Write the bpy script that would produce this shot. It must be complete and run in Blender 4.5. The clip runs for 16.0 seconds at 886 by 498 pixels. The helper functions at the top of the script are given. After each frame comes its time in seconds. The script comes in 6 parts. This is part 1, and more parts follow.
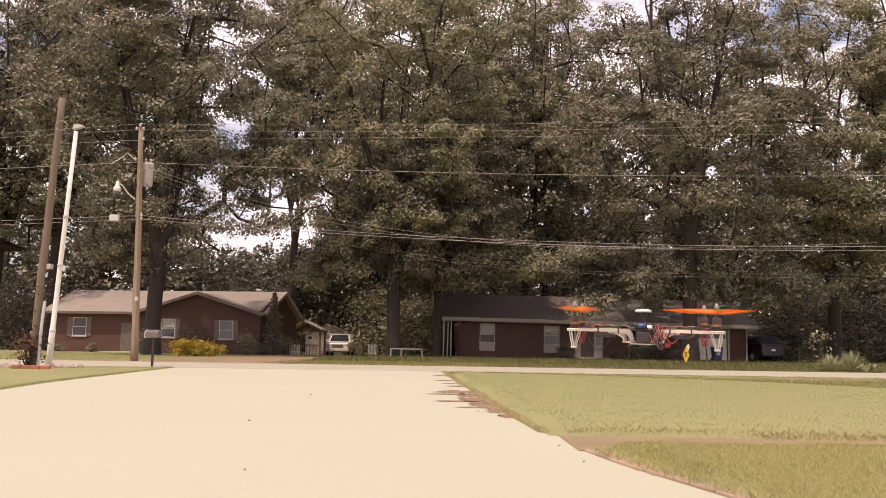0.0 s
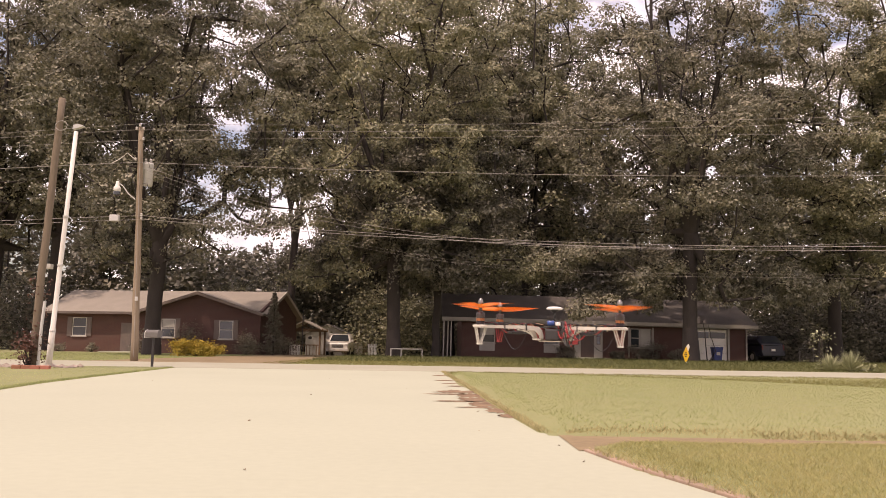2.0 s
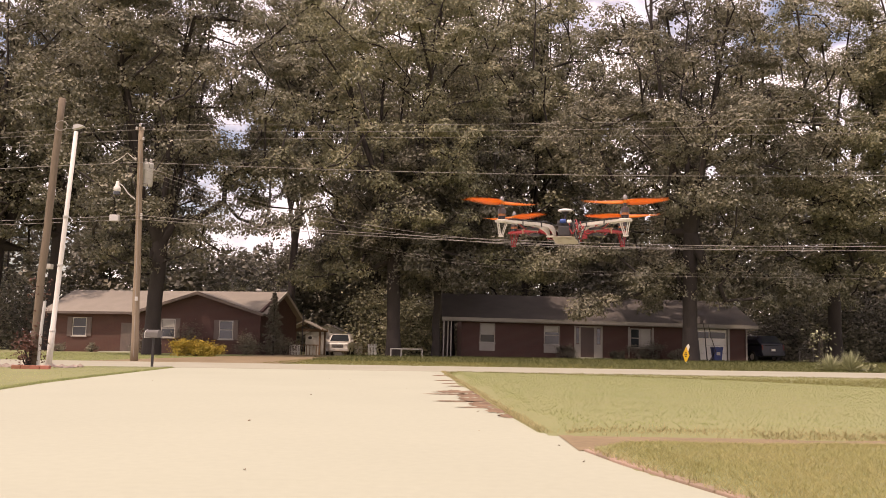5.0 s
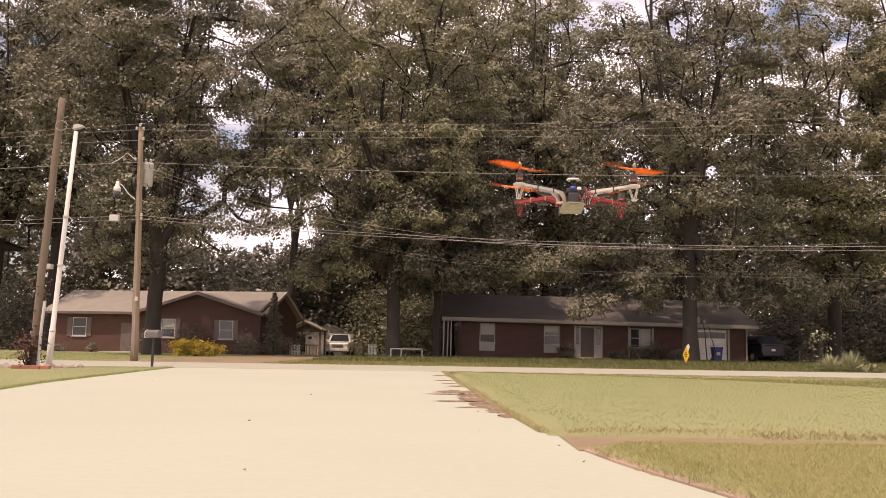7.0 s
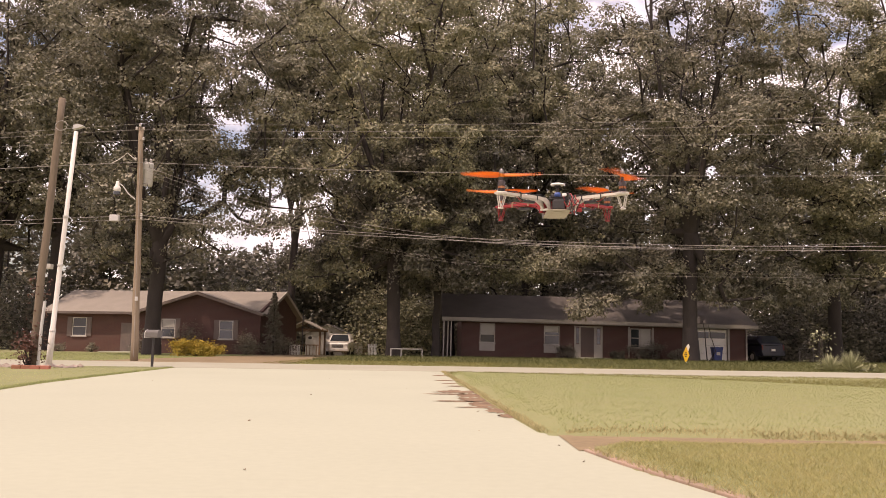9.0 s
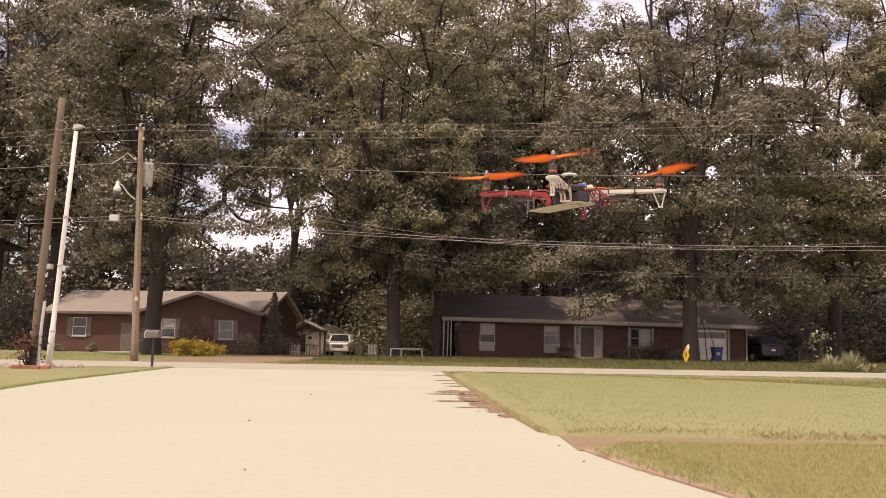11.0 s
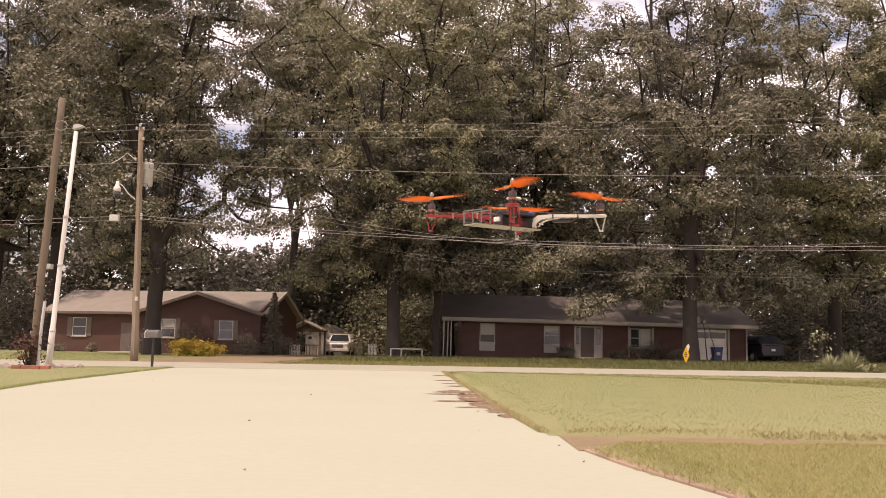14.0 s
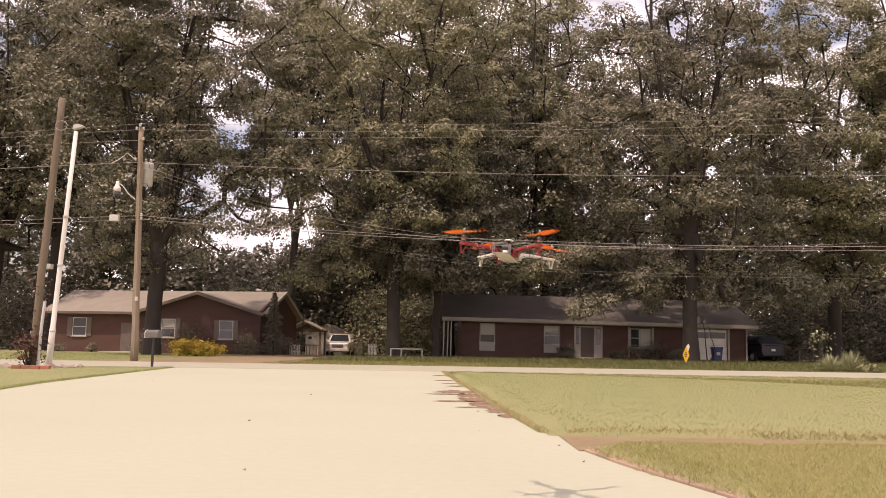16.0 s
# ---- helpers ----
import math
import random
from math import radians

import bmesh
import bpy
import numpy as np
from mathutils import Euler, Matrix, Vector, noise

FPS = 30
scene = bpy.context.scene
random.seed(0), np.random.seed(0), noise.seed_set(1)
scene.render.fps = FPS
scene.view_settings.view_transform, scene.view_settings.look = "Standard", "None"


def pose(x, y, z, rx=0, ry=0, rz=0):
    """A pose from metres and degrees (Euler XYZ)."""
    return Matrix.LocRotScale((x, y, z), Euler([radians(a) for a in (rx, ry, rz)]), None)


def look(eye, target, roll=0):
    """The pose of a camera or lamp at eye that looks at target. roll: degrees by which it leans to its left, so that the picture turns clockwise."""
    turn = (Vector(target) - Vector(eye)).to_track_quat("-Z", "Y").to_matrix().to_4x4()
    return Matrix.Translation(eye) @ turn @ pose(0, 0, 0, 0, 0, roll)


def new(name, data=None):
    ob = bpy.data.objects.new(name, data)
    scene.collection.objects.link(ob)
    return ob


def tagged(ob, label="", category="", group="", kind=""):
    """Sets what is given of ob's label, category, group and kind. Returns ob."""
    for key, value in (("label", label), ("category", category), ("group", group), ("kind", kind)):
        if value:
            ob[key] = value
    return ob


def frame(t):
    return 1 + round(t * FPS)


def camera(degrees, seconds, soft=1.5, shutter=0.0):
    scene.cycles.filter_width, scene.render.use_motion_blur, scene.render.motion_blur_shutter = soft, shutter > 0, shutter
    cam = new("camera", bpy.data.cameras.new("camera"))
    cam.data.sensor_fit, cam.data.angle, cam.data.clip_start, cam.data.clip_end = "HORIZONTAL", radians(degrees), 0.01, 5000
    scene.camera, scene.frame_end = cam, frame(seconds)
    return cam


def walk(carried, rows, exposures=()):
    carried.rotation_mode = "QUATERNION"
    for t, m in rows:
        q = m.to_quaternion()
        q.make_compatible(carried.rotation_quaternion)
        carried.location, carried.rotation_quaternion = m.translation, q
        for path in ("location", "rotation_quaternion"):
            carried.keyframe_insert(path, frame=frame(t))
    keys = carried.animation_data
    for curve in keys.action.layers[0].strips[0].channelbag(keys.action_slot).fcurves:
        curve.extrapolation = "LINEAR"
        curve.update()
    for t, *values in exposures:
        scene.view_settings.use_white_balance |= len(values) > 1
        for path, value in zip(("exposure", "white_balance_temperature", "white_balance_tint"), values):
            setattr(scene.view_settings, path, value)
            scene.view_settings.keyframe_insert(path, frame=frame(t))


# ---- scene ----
cam = camera(56.80, 16.0, soft=0.8, shutter=0.42)
EYE = Vector((0.0, 0.0, 0.65))
VIEW = Matrix.Translation(EYE) @ pose(0, 0, 0, 90 + 6.88, 0, 0) @ pose(0, 0, 0, 0, 0, 0.9)
walk(cam, [(0.0, VIEW), (16.0, VIEW)],
     exposures=[(0.0, -0.02, 7900, 32), (16.0, -0.02, 7900, 32)])

# ---- world and sun ----
SUN_TO = Vector((-0.30, -0.39, 1.04)).normalized()
world = bpy.data.worlds.new("world")
scene.world = world
world.use_nodes = True
wn, wl = world.node_tree.nodes, world.node_tree.links
wn.clear()
w_out = wn.new("ShaderNodeOutputWorld")
w_bg = wn.new("ShaderNodeBackground")
w_sky = wn.new("ShaderNodeTexSky")
w_sky.sky_type = "NISHITA"
w_sky.sun_disc = False
w_sky.sun_elevation = math.asin(SUN_TO.z)
w_sky.sun_rotation = math.atan2(SUN_TO.x, SUN_TO.y)
w_sky.air_density = 1.2
w_sky.dust_density = 2.0
w_tc = wn.new("ShaderNodeTexCoord")
w_map = wn.new("ShaderNodeMapping")
w_map.inputs["Scale"].default_value = (1.0, 1.0, 2.2)
w_noise = wn.new("ShaderNodeTexNoise")
w_noise.inputs["Scale"].default_value = 5.0
w_noise.inputs["Detail"].default_value = 8.0
w_noise.inputs["Roughness"].default_value = 0.6
w_ramp = wn.new("ShaderNodeValToRGB")
w_ramp.color_ramp.elements[0].position = 0.38
w_ramp.color_ramp.elements[1].position = 0.56
w_mix = wn.new("ShaderNodeMix")
w_mix.data_type = "RGBA"
w_mix.inputs["B"].default_value = (9.6, 9.8, 10.6, 1)
wl.new(w_tc.outputs["Generated"], w_map.inputs["Vector"])
wl.new(w_map.outputs["Vector"], w_noise.inputs["Vector"])
wl.new(w_noise.outputs["Fac"], w_ramp.inputs["Fac"])
wl.new(w_ramp.outputs["Color"], w_mix.inputs["Factor"])
wl.new(w_sky.outputs["Color"], w_mix.inputs["A"])
wl.new(w_mix.outputs["Result"], w_bg.inputs["Color"])
w_bg.inputs["Strength"].default_value = 0.145
wl.new(w_bg.outputs["Background"], w_out.inputs["Surface"])

sun_data = bpy.data.lights.new("sun", "SUN")
sun_data.energy = 3.2
sun_data.angle = radians(0.53)
sun_data.color = (1.0, 0.93, 0.80)
sun = new("sun", sun_data)
sun.matrix_world = look(SUN_TO * 60, (0, 0, 0))


# ---- materials ----
def mat(name, a, b=None, scale=4.0, rough=0.7, bump=0.0, metal=0.0, fine=None, island=0.0, obrand=0.0,
        stretch=(1, 1, 1), trans=0.0, spec=0.5, contrast=(0.3, 0.7), world_space=False):
    """A surface that mixes colours a and b by noise at two scales; island or obrand vary its brightness piece by piece."""
    m = bpy.data.materials.new(name)
    m.use_nodes = True
    n, l = m.node_tree.nodes, m.node_tree.links
    bsdf = n["Principled BSDF"]
    b = b or tuple(c * 0.75 for c in a)
    tc = n.new("ShaderNodeTexCoord")
    mp = n.new("ShaderNodeMapping")
    mp.inputs["Scale"].default_value = stretch
    if world_space:
        geo = n.new("ShaderNodeNewGeometry")
        l.new(geo.outputs["Position"], mp.inputs["Vector"])
    else:
        l.new(tc.outputs["Object"], mp.inputs["Vector"])
    big = n.new("ShaderNodeTexNoise")
    big.inputs["Scale"].default_value = scale
    big.inputs["Detail"].default_value = 5
    small = n.new("ShaderNodeTexNoise")
    small.inputs["Scale"].default_value = fine or scale * 9
    small.inputs["Detail"].default_value = 4
    for t in (big, small):
        l.new(mp.outputs["Vector"], t.inputs["Vector"])
    add = n.new("ShaderNodeMath")
    add.operation = "MULTIPLY_ADD"
    add.inputs[1].default_value = 0.45
    l.new(small.outputs["Fac"], add.inputs[0])
    half = n.new("ShaderNodeMath")
    half.operation = "MULTIPLY"
    half.inputs[1].default_value = 0.55
    l.new(big.outputs["Fac"], half.inputs[0])
    l.new(half.outputs[0], add.inputs[2])
    rng = n.new("ShaderNodeMapRange")
    rng.inputs["From Min"].default_value, rng.inputs["From Max"].default_value = contrast
    l.new(add.outputs[0], rng.inputs["Value"])
    mix = n.new("ShaderNodeMix")
    mix.data_type = "RGBA"
    mix.inputs["A"].default_value = (*a, 1)
    mix.inputs["B"].default_value = (*b, 1)
    l.new(rng.outputs["Result"], mix.inputs["Factor"])
    col = mix.outputs["Result"]
    amount = island or obrand
    if amount:
        if island:
            src = n.new("ShaderNodeNewGeometry").outputs["Random Per Island"]
        else:
            src = n.new("ShaderNodeObjectInfo").outputs["Random"]
        hsv = n.new("ShaderNodeHueSaturation")
        mr = n.new("ShaderNodeMapRange")
        mr.inputs["To Min"].default_value, mr.inputs["To Max"].default_value = 1 - amount, 1 + amount
        l.new(src, mr.inputs["Value"])
        l.new(mr.outputs["Result"], hsv.inputs["Value"])
        mh = n.new("ShaderNodeMapRange")
        mh.inputs["To Min"].default_value, mh.inputs["To Max"].default_value = 0.5 + 0.03 * amount, 0.5 - 0.06 * amount
        l.new(src, mh.inputs["Value"])
        l.new(mh.outputs["Result"], hsv.inputs["Hue"])
        l.new(col, hsv.inputs["Color"])
        col = hsv.outputs["Color"]
    l.new(col, bsdf.inputs["Base Color"])
    bsdf.inputs["Roughness"].default_value = rough
    bsdf.inputs["Metallic"].default_value = metal
    bsdf.inputs["Specular IOR Level"].default_value = spec
    if bump:
        bp = n.new("ShaderNodeBump")
        bp.inputs["Strength"].default_value = min(1.0, bump)
        bp.inputs["Distance"].default_value = 0.02
        l.new(add.outputs[0], bp.inputs["Height"])
        l.new(bp.outputs["Normal"], bsdf.inputs["Normal"])
    if trans:
        tr = n.new("ShaderNodeBsdfTranslucent")
        l.new(col, tr.inputs["Color"])
        ms = n.new("ShaderNodeMixShader")
        ms.inputs["Fac"].default_value = trans
        l.new(bsdf.outputs["BSDF"], ms.inputs[1])
        l.new(tr.outputs["BSDF"], ms.inputs[2])
        l.new(ms.outputs["Shader"], n["Material Output"].inputs["Surface"])
    return m


def brick_mat(name, a, b, mortar):
    m = mat(name, a, b, scale=1.5, rough=0.85, bump=0.3)
    n, l = m.node_tree.nodes, m.node_tree.links
    bsdf = n["Principled BSDF"]
    old = bsdf.inputs["Base Color"].links[0].from_socket
    br = n.new("ShaderNodeTexBrick")
    br.inputs["Scale"].default_value = 1.0
    br.inputs["Brick Width"].default_value = 0.21
    br.inputs["Row Height"].default_value = 0.075
    br.inputs["Mortar Size"].default_value = 0.008
    br.inputs["Color1"].default_value = (*a, 1)
    br.inputs["Color2"].default_value = (*b, 1)
    br.inputs["Mortar"].default_value = (*mortar, 1)
    tc = n.new("ShaderNodeTexCoord")
    sep = n.new("ShaderNodeSeparateXYZ")
    com = n.new("ShaderNodeCombineXYZ")
    sm = n.new("ShaderNodeMath")
    l.new(tc.outputs["Object"], sep.inputs[0])
    l.new(sep.outputs["X"], sm.inputs[0])
    l.new(sep.outputs["Y"], sm.inputs[1])
    l.new(sm.outputs[0], com.inputs["X"])
    l.new(sep.outputs["Z"], com.inputs["Y"])
    l.new(com.outputs[0], br.inputs["Vector"])
    mx = n.new("ShaderNodeMix")
    mx.data_type = "RGBA"
    mx.inputs["Factor"].default_value = 0.6
    l.new(old, mx.inputs["A"])
    l.new(br.outputs["Color"], mx.inputs["B"])
    l.new(mx.outputs["Result"], bsdf.inputs["Base Color"])
    return m


M = {}
M["concrete"] = mat("concrete", (0.405, 0.425, 0.325), (0.345, 0.360, 0.275), 0.35, 0.9, 0.15, fine=14, contrast=(0.2, 0.8))
M["asphalt"] = mat("asphalt", (0.35, 0.345, 0.265), (0.295, 0.29, 0.22), 0.5, 0.9, 0.2, fine=30)
M["soil"] = mat("lawn_soil", (0.19, 0.215, 0.088), (0.26, 0.25, 0.115), 0.6, 0.95, 0.5, fine=11, contrast=(0.25, 0.75))
M["mud"] = mat("dry_mud", (0.27, 0.205, 0.115), (0.18, 0.13, 0.07), 1.5, 0.9, 0.4)
M["stain"] = mat("damp_dirt", (0.13, 0.08, 0.045), (0.27, 0.18, 0.105), 2.5, 0.8, 0.2, contrast=(0.35, 0.6))
M["blade"] = mat("grass_blade", (0.30, 0.36, 0.15), (0.40, 0.415, 0.20), 0.35, 0.75, island=0.16, trans=0.5, spec=0.2, world_space=True)
M["blade_dry"] = mat("dry_grass_blade", (0.35, 0.36, 0.15), (0.47, 0.42, 0.20), 1.1, 0.75, island=0.2, trans=0.5, spec=0.2, world_space=True)
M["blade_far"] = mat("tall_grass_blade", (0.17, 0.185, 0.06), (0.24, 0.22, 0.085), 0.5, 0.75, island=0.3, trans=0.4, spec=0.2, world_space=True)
# rank weeds under the trees, the canopy's shade put into their dark green
M["weed_shaded"] = mat("shaded_rank_weed_blade", (0.095, 0.115, 0.042), (0.15, 0.15, 0.07), 0.6, 0.75, island=0.4, trans=0.3, spec=0.2, world_space=True)
M["straw"] = mat("straw_blade", (0.46, 0.41, 0.21), (0.34, 0.31, 0.15), 2.0, 0.85, island=0.3, trans=0.3)
M["bark"] = mat("bark", (0.050, 0.040, 0.035), (0.028, 0.023, 0.021), 3.0, 0.95, 0.8, stretch=(1, 1, 0.25))
for key, a, b in (("leaf_oak", (0.150, 0.152, 0.105), (0.250, 0.238, 0.160)), ("leaf_sweetgum", (0.190, 0.200, 0.115), (0.315, 0.305, 0.185)),
                  ("leaf_dark", (0.115, 0.115, 0.085), (0.180, 0.170, 0.120))):
    M[key] = mat(key, a, b, 0.35, 0.42, island=0.55, trans=0.22, spec=0.5, fine=1.3)
M["leaf_yellow"] = mat("leaf_yellow", (0.42, 0.30, 0.035), (0.30, 0.26, 0.04), 2, 0.6, island=0.3, trans=0.3)
M["leaf_red"] = mat("leaf_red", (0.14, 0.06, 0.045), (0.10, 0.06, 0.035), 2, 0.6, island=0.3, trans=0.2)
M["yucca"] = mat("yucca_leaf", (0.32, 0.34, 0.19), (0.42, 0.42, 0.26), 2, 0.5, island=0.3)
M["pole_wood"] = mat("weathered_pole_wood", (0.31, 0.24, 0.165), (0.20, 0.155, 0.11), 2.0, 0.9, 0.6, stretch=(3, 3, 0.3))
M["pole_dark"] = mat("dark_pole_wood", (0.20, 0.155, 0.11), (0.13, 0.10, 0.075), 2.0, 0.9, 0.6, stretch=(3, 3, 0.3))
M["galv"] = mat("galvanised_steel", (0.62, 0.60, 0.57), (0.48, 0.47, 0.45), 3, 0.5, 0.1, 0.3)
M["grey_paint"] = mat("grey_enamel", (0.55, 0.54, 0.52), (0.46, 0.45, 0.43), 3, 0.4)
M["wire"] = mat("aluminium_wire", (0.34, 0.31, 0.28), (0.25, 0.23, 0.21), 1, 0.5)
M["black"] = mat("black_plastic", (0.025, 0.023, 0.025), (0.04, 0.036, 0.036), 20, 0.45, 0.05)
M["brick"] = brick_mat("red_brick", (0.115, 0.048, 0.034), (0.075, 0.034, 0.028), (0.125, 0.09, 0.068))
M["brick_dark"] = brick_mat("dark_red_brick", (0.095, 0.040, 0.032), (0.07, 0.032, 0.028), (0.11, 0.08, 0.068))
M["shingle"] = mat("grey_brown_shingle", (0.30, 0.27, 0.23), (0.235, 0.21, 0.18), 1.2, 0.9, 0.4, fine=16)
M["shingle_dark"] = mat("dark_grey_shingle", (0.13, 0.115, 0.105), (0.09, 0.08, 0.075), 1.2, 0.9, 0.4, fine=16)
M["white"] = mat("white_paint", (0.74, 0.71, 0.66), (0.64, 0.61, 0.56), 1.2, 0.55, 0.05, fine=20)
M["offwhite"] = mat("dull_white_paint", (0.50, 0.47, 0.43), (0.40, 0.375, 0.34), 1.2, 0.6, 0.05, fine=20)
# white house trim, its base colour dimmed to stand for deep tree shade
M["trim_shaded"] = mat("shaded_trim_paint", (0.36, 0.335, 0.305), (0.28, 0.26, 0.235), 1.2, 0.65, 0.05, fine=20)
M["mail_grey"] = mat("dull_mailbox_enamel", (0.15, 0.14, 0.13), (0.11, 0.10, 0.095), 5, 0.5)
M["shutter"] = mat("grey_brown_shutter", (0.17, 0.13, 0.11), (0.12, 0.095, 0.085), 3, 0.7, 0.1)
M["door_paint"] = mat("dark_brown_door", (0.085, 0.05, 0.04), (0.06, 0.038, 0.032), 3, 0.5, 0.05)
M["blind"] = mat("pale_blind", (0.40, 0.38, 0.34), (0.33, 0.31, 0.28), 2, 0.8)
M["timber"] = mat("brown_timber", (0.19, 0.115, 0.065), (0.12, 0.075, 0.045), 3, 0.85, 0.3)
M["tyre"] = mat("tyre_rubber", (0.022, 0.022, 0.022), (0.035, 0.033, 0.03), 8, 0.85, 0.1)
M["car_white"] = mat("white_car_paint", (0.72, 0.69, 0.63), (0.66, 0.63, 0.58), 2, 0.25)
M["car_dark"] = mat("dark_blue_car_paint", (0.03, 0.033, 0.05), (0.024, 0.026, 0.038), 2, 0.22)
M["bin_blue"] = mat("blue_bin_plastic", (0.03, 0.05, 0.17), (0.025, 0.04, 0.13), 3, 0.5, 0.05)
M["sign_yellow"] = mat("yellow_sign_plastic", (0.78, 0.47, 0.03), (0.68, 0.40, 0.03), 6, 0.5)
M["rock"] = mat("pale_rock", (0.40, 0.33, 0.27), (0.28, 0.225, 0.185), 6, 0.9, 0.5, obrand=0.3)
M["edging"] = mat("red_edging_brick", (0.36, 0.15, 0.09), (0.28, 0.125, 0.08), 6, 0.9, 0.4, obrand=0.3)
M["kerb_brick"] = mat("pink_kerb_brick", (0.38, 0.28, 0.20), (0.30, 0.21, 0.155), 8, 0.9, 0.4, obrand=0.2)


def glass_mat():
    m = bpy.data.materials.new("window_glass")
    m.use_nodes = True
    p = m.node_tree.nodes["Principled BSDF"]
    p.inputs["Base Color"].default_value = (0.03, 0.035, 0.04, 1)
    p.inputs["Roughness"].default_value = 0.06
    p.inputs["Specular IOR Level"].default_value = 0.7
    return m


M["glass"] = glass_mat()


# ---- mesh helpers ----
def mesh_ob(name, verts, faces, material, parent=None, smooth=False):
    me = bpy.data.meshes.new(name)
    me.from_pydata([tuple(v) for v in verts], [], [tuple(f) for f in faces])
    me.materials.append(material)
    if smooth:
        me.shade_smooth()
    ob = new(name, me)
    if parent is not None:
        ob.parent = parent
    return ob


def part(name, bm, material, parent=None, label="", smooth=False):
    me = bpy.data.meshes.new(name)
    bmesh.ops.recalc_face_normals(bm, faces=bm.faces[:])
    bm.to_mesh(me)
    bm.free()
    me.materials.append(material)
    if smooth:
        me.shade_smooth()
    ob = new(name, me)
    if parent is not None:
        ob.parent = parent
    if label:
        ob["label"] = label
    return ob


def empty(name, m=None):
    ob = new(name)
    ob.empty_display_size = 0.2
    if m is not None:
        ob.matrix_world = m
    return ob


def box(bm, x0, x1, y0, y1, z0, z1, bevel=0.0, m=None):
    r = bmesh.ops.create_cube(bm, size=1.0)
    vs = r["verts"]
    bmesh.ops.scale(bm, vec=(x1 - x0, y1 - y0, z1 - z0), verts=vs)
    bmesh.ops.translate(bm, vec=((x0 + x1) / 2, (y0 + y1) / 2, (z0 + z1) / 2), verts=vs)
    if m is not None:
        bmesh.ops.transform(bm, matrix=m, verts=vs)
    if bevel:
        es = list({e for v in vs for e in v.link_edges})
        bmesh.ops.bevel(bm, geom=es, offset=bevel, segments=2, profile=0.6, affect="EDGES")
    return bm


def boxes(*rows, bevel=0.0):
    bm = bmesh.new()
    for r in rows:
        box(bm, *r, bevel=bevel)
    return bm


def cyl(bm, p0, p1, r0, r1=None, seg=12, caps=True):
    p0, p1 = Vector(p0), Vector(p1)
    d = p1 - p0
    r1 = r0 if r1 is None else r1
    r = bmesh.ops.create_cone(bm, cap_ends=caps, segments=seg, radius1=r0, radius2=r1, depth=d.length)
    q = d.to_track_quat("Z", "Y").to_matrix().to_4x4()
    bmesh.ops.transform(bm, matrix=Matrix.Translation((p0 + p1) / 2) @ q, verts=r["verts"])
    return bm


def lathe(bm, prof, seg=20, m=None):
    """A turned solid about z, from (radius, height) pairs."""
    rings = []
    vs = []
    for r, z in prof:
        ring = [bm.verts.new((r * math.cos(2 * math.pi * k / seg), r * math.sin(2 * math.pi * k / seg), z)) for k in range(seg)]
        rings.append(ring)
        vs += ring
    for a, b in zip(rings, rings[1:]):
        for k in range(seg):
            bm.faces.new((a[k], a[(k + 1) % seg], b[(k + 1) % seg], b[k]))
    bm.faces.new(rings[0][::-1])
    bm.faces.new(rings[-1])
    if m is not None:
        bmesh.ops.transform(bm, matrix=m, verts=vs)
    return bm


def prism(bm, pts, axis, lo, hi):
    """A polygon of (u, v) pairs pushed along one axis from lo to hi."""
    def at(u, v, w):
        return {"x": (w, u, v), "y": (u, w, v), "z": (u, v, w)}[axis]
    a = [bm.verts.new(at(u, v, lo)) for u, v in pts]
    b = [bm.verts.new(at(u, v, hi)) for u, v in pts]
    bm.faces.new(a)
    bm.faces.new(b[::-1])
    n = len(pts)
    for k in range(n):
        bm.faces.new((a[k], b[k], b[(k + 1) % n], a[(k + 1) % n]))
    return bm


def tube(bm, pts, r, seg=6):
    """A round bar along a line of points."""
    pts = [Vector(p) for p in pts]
    rings = []
    for i, p in enumerate(pts):
        d = (pts[min(i + 1, len(pts) - 1)] - pts[max(i - 1, 0)]).normalized()
        side = d.cross(Vector((0.13, 0.21, 0.97))).normalized()
        up = side.cross(d)
        rr = r[i] if isinstance(r, (list, tuple)) else r
        rings.append([bm.verts.new(p + rr * (math.cos(2 * math.pi * k / seg) * side + math.sin(2 * math.pi * k / seg) * up)) for k in range(seg)])
    for a, b in zip(rings, rings[1:]):
        for k in range(seg):
            bm.faces.new((a[k], a[(k + 1) % seg], b[(k + 1) % seg], b[k]))
    bm.faces.new(rings[0][::-1])
    bm.faces.new(rings[-1])
    return bm


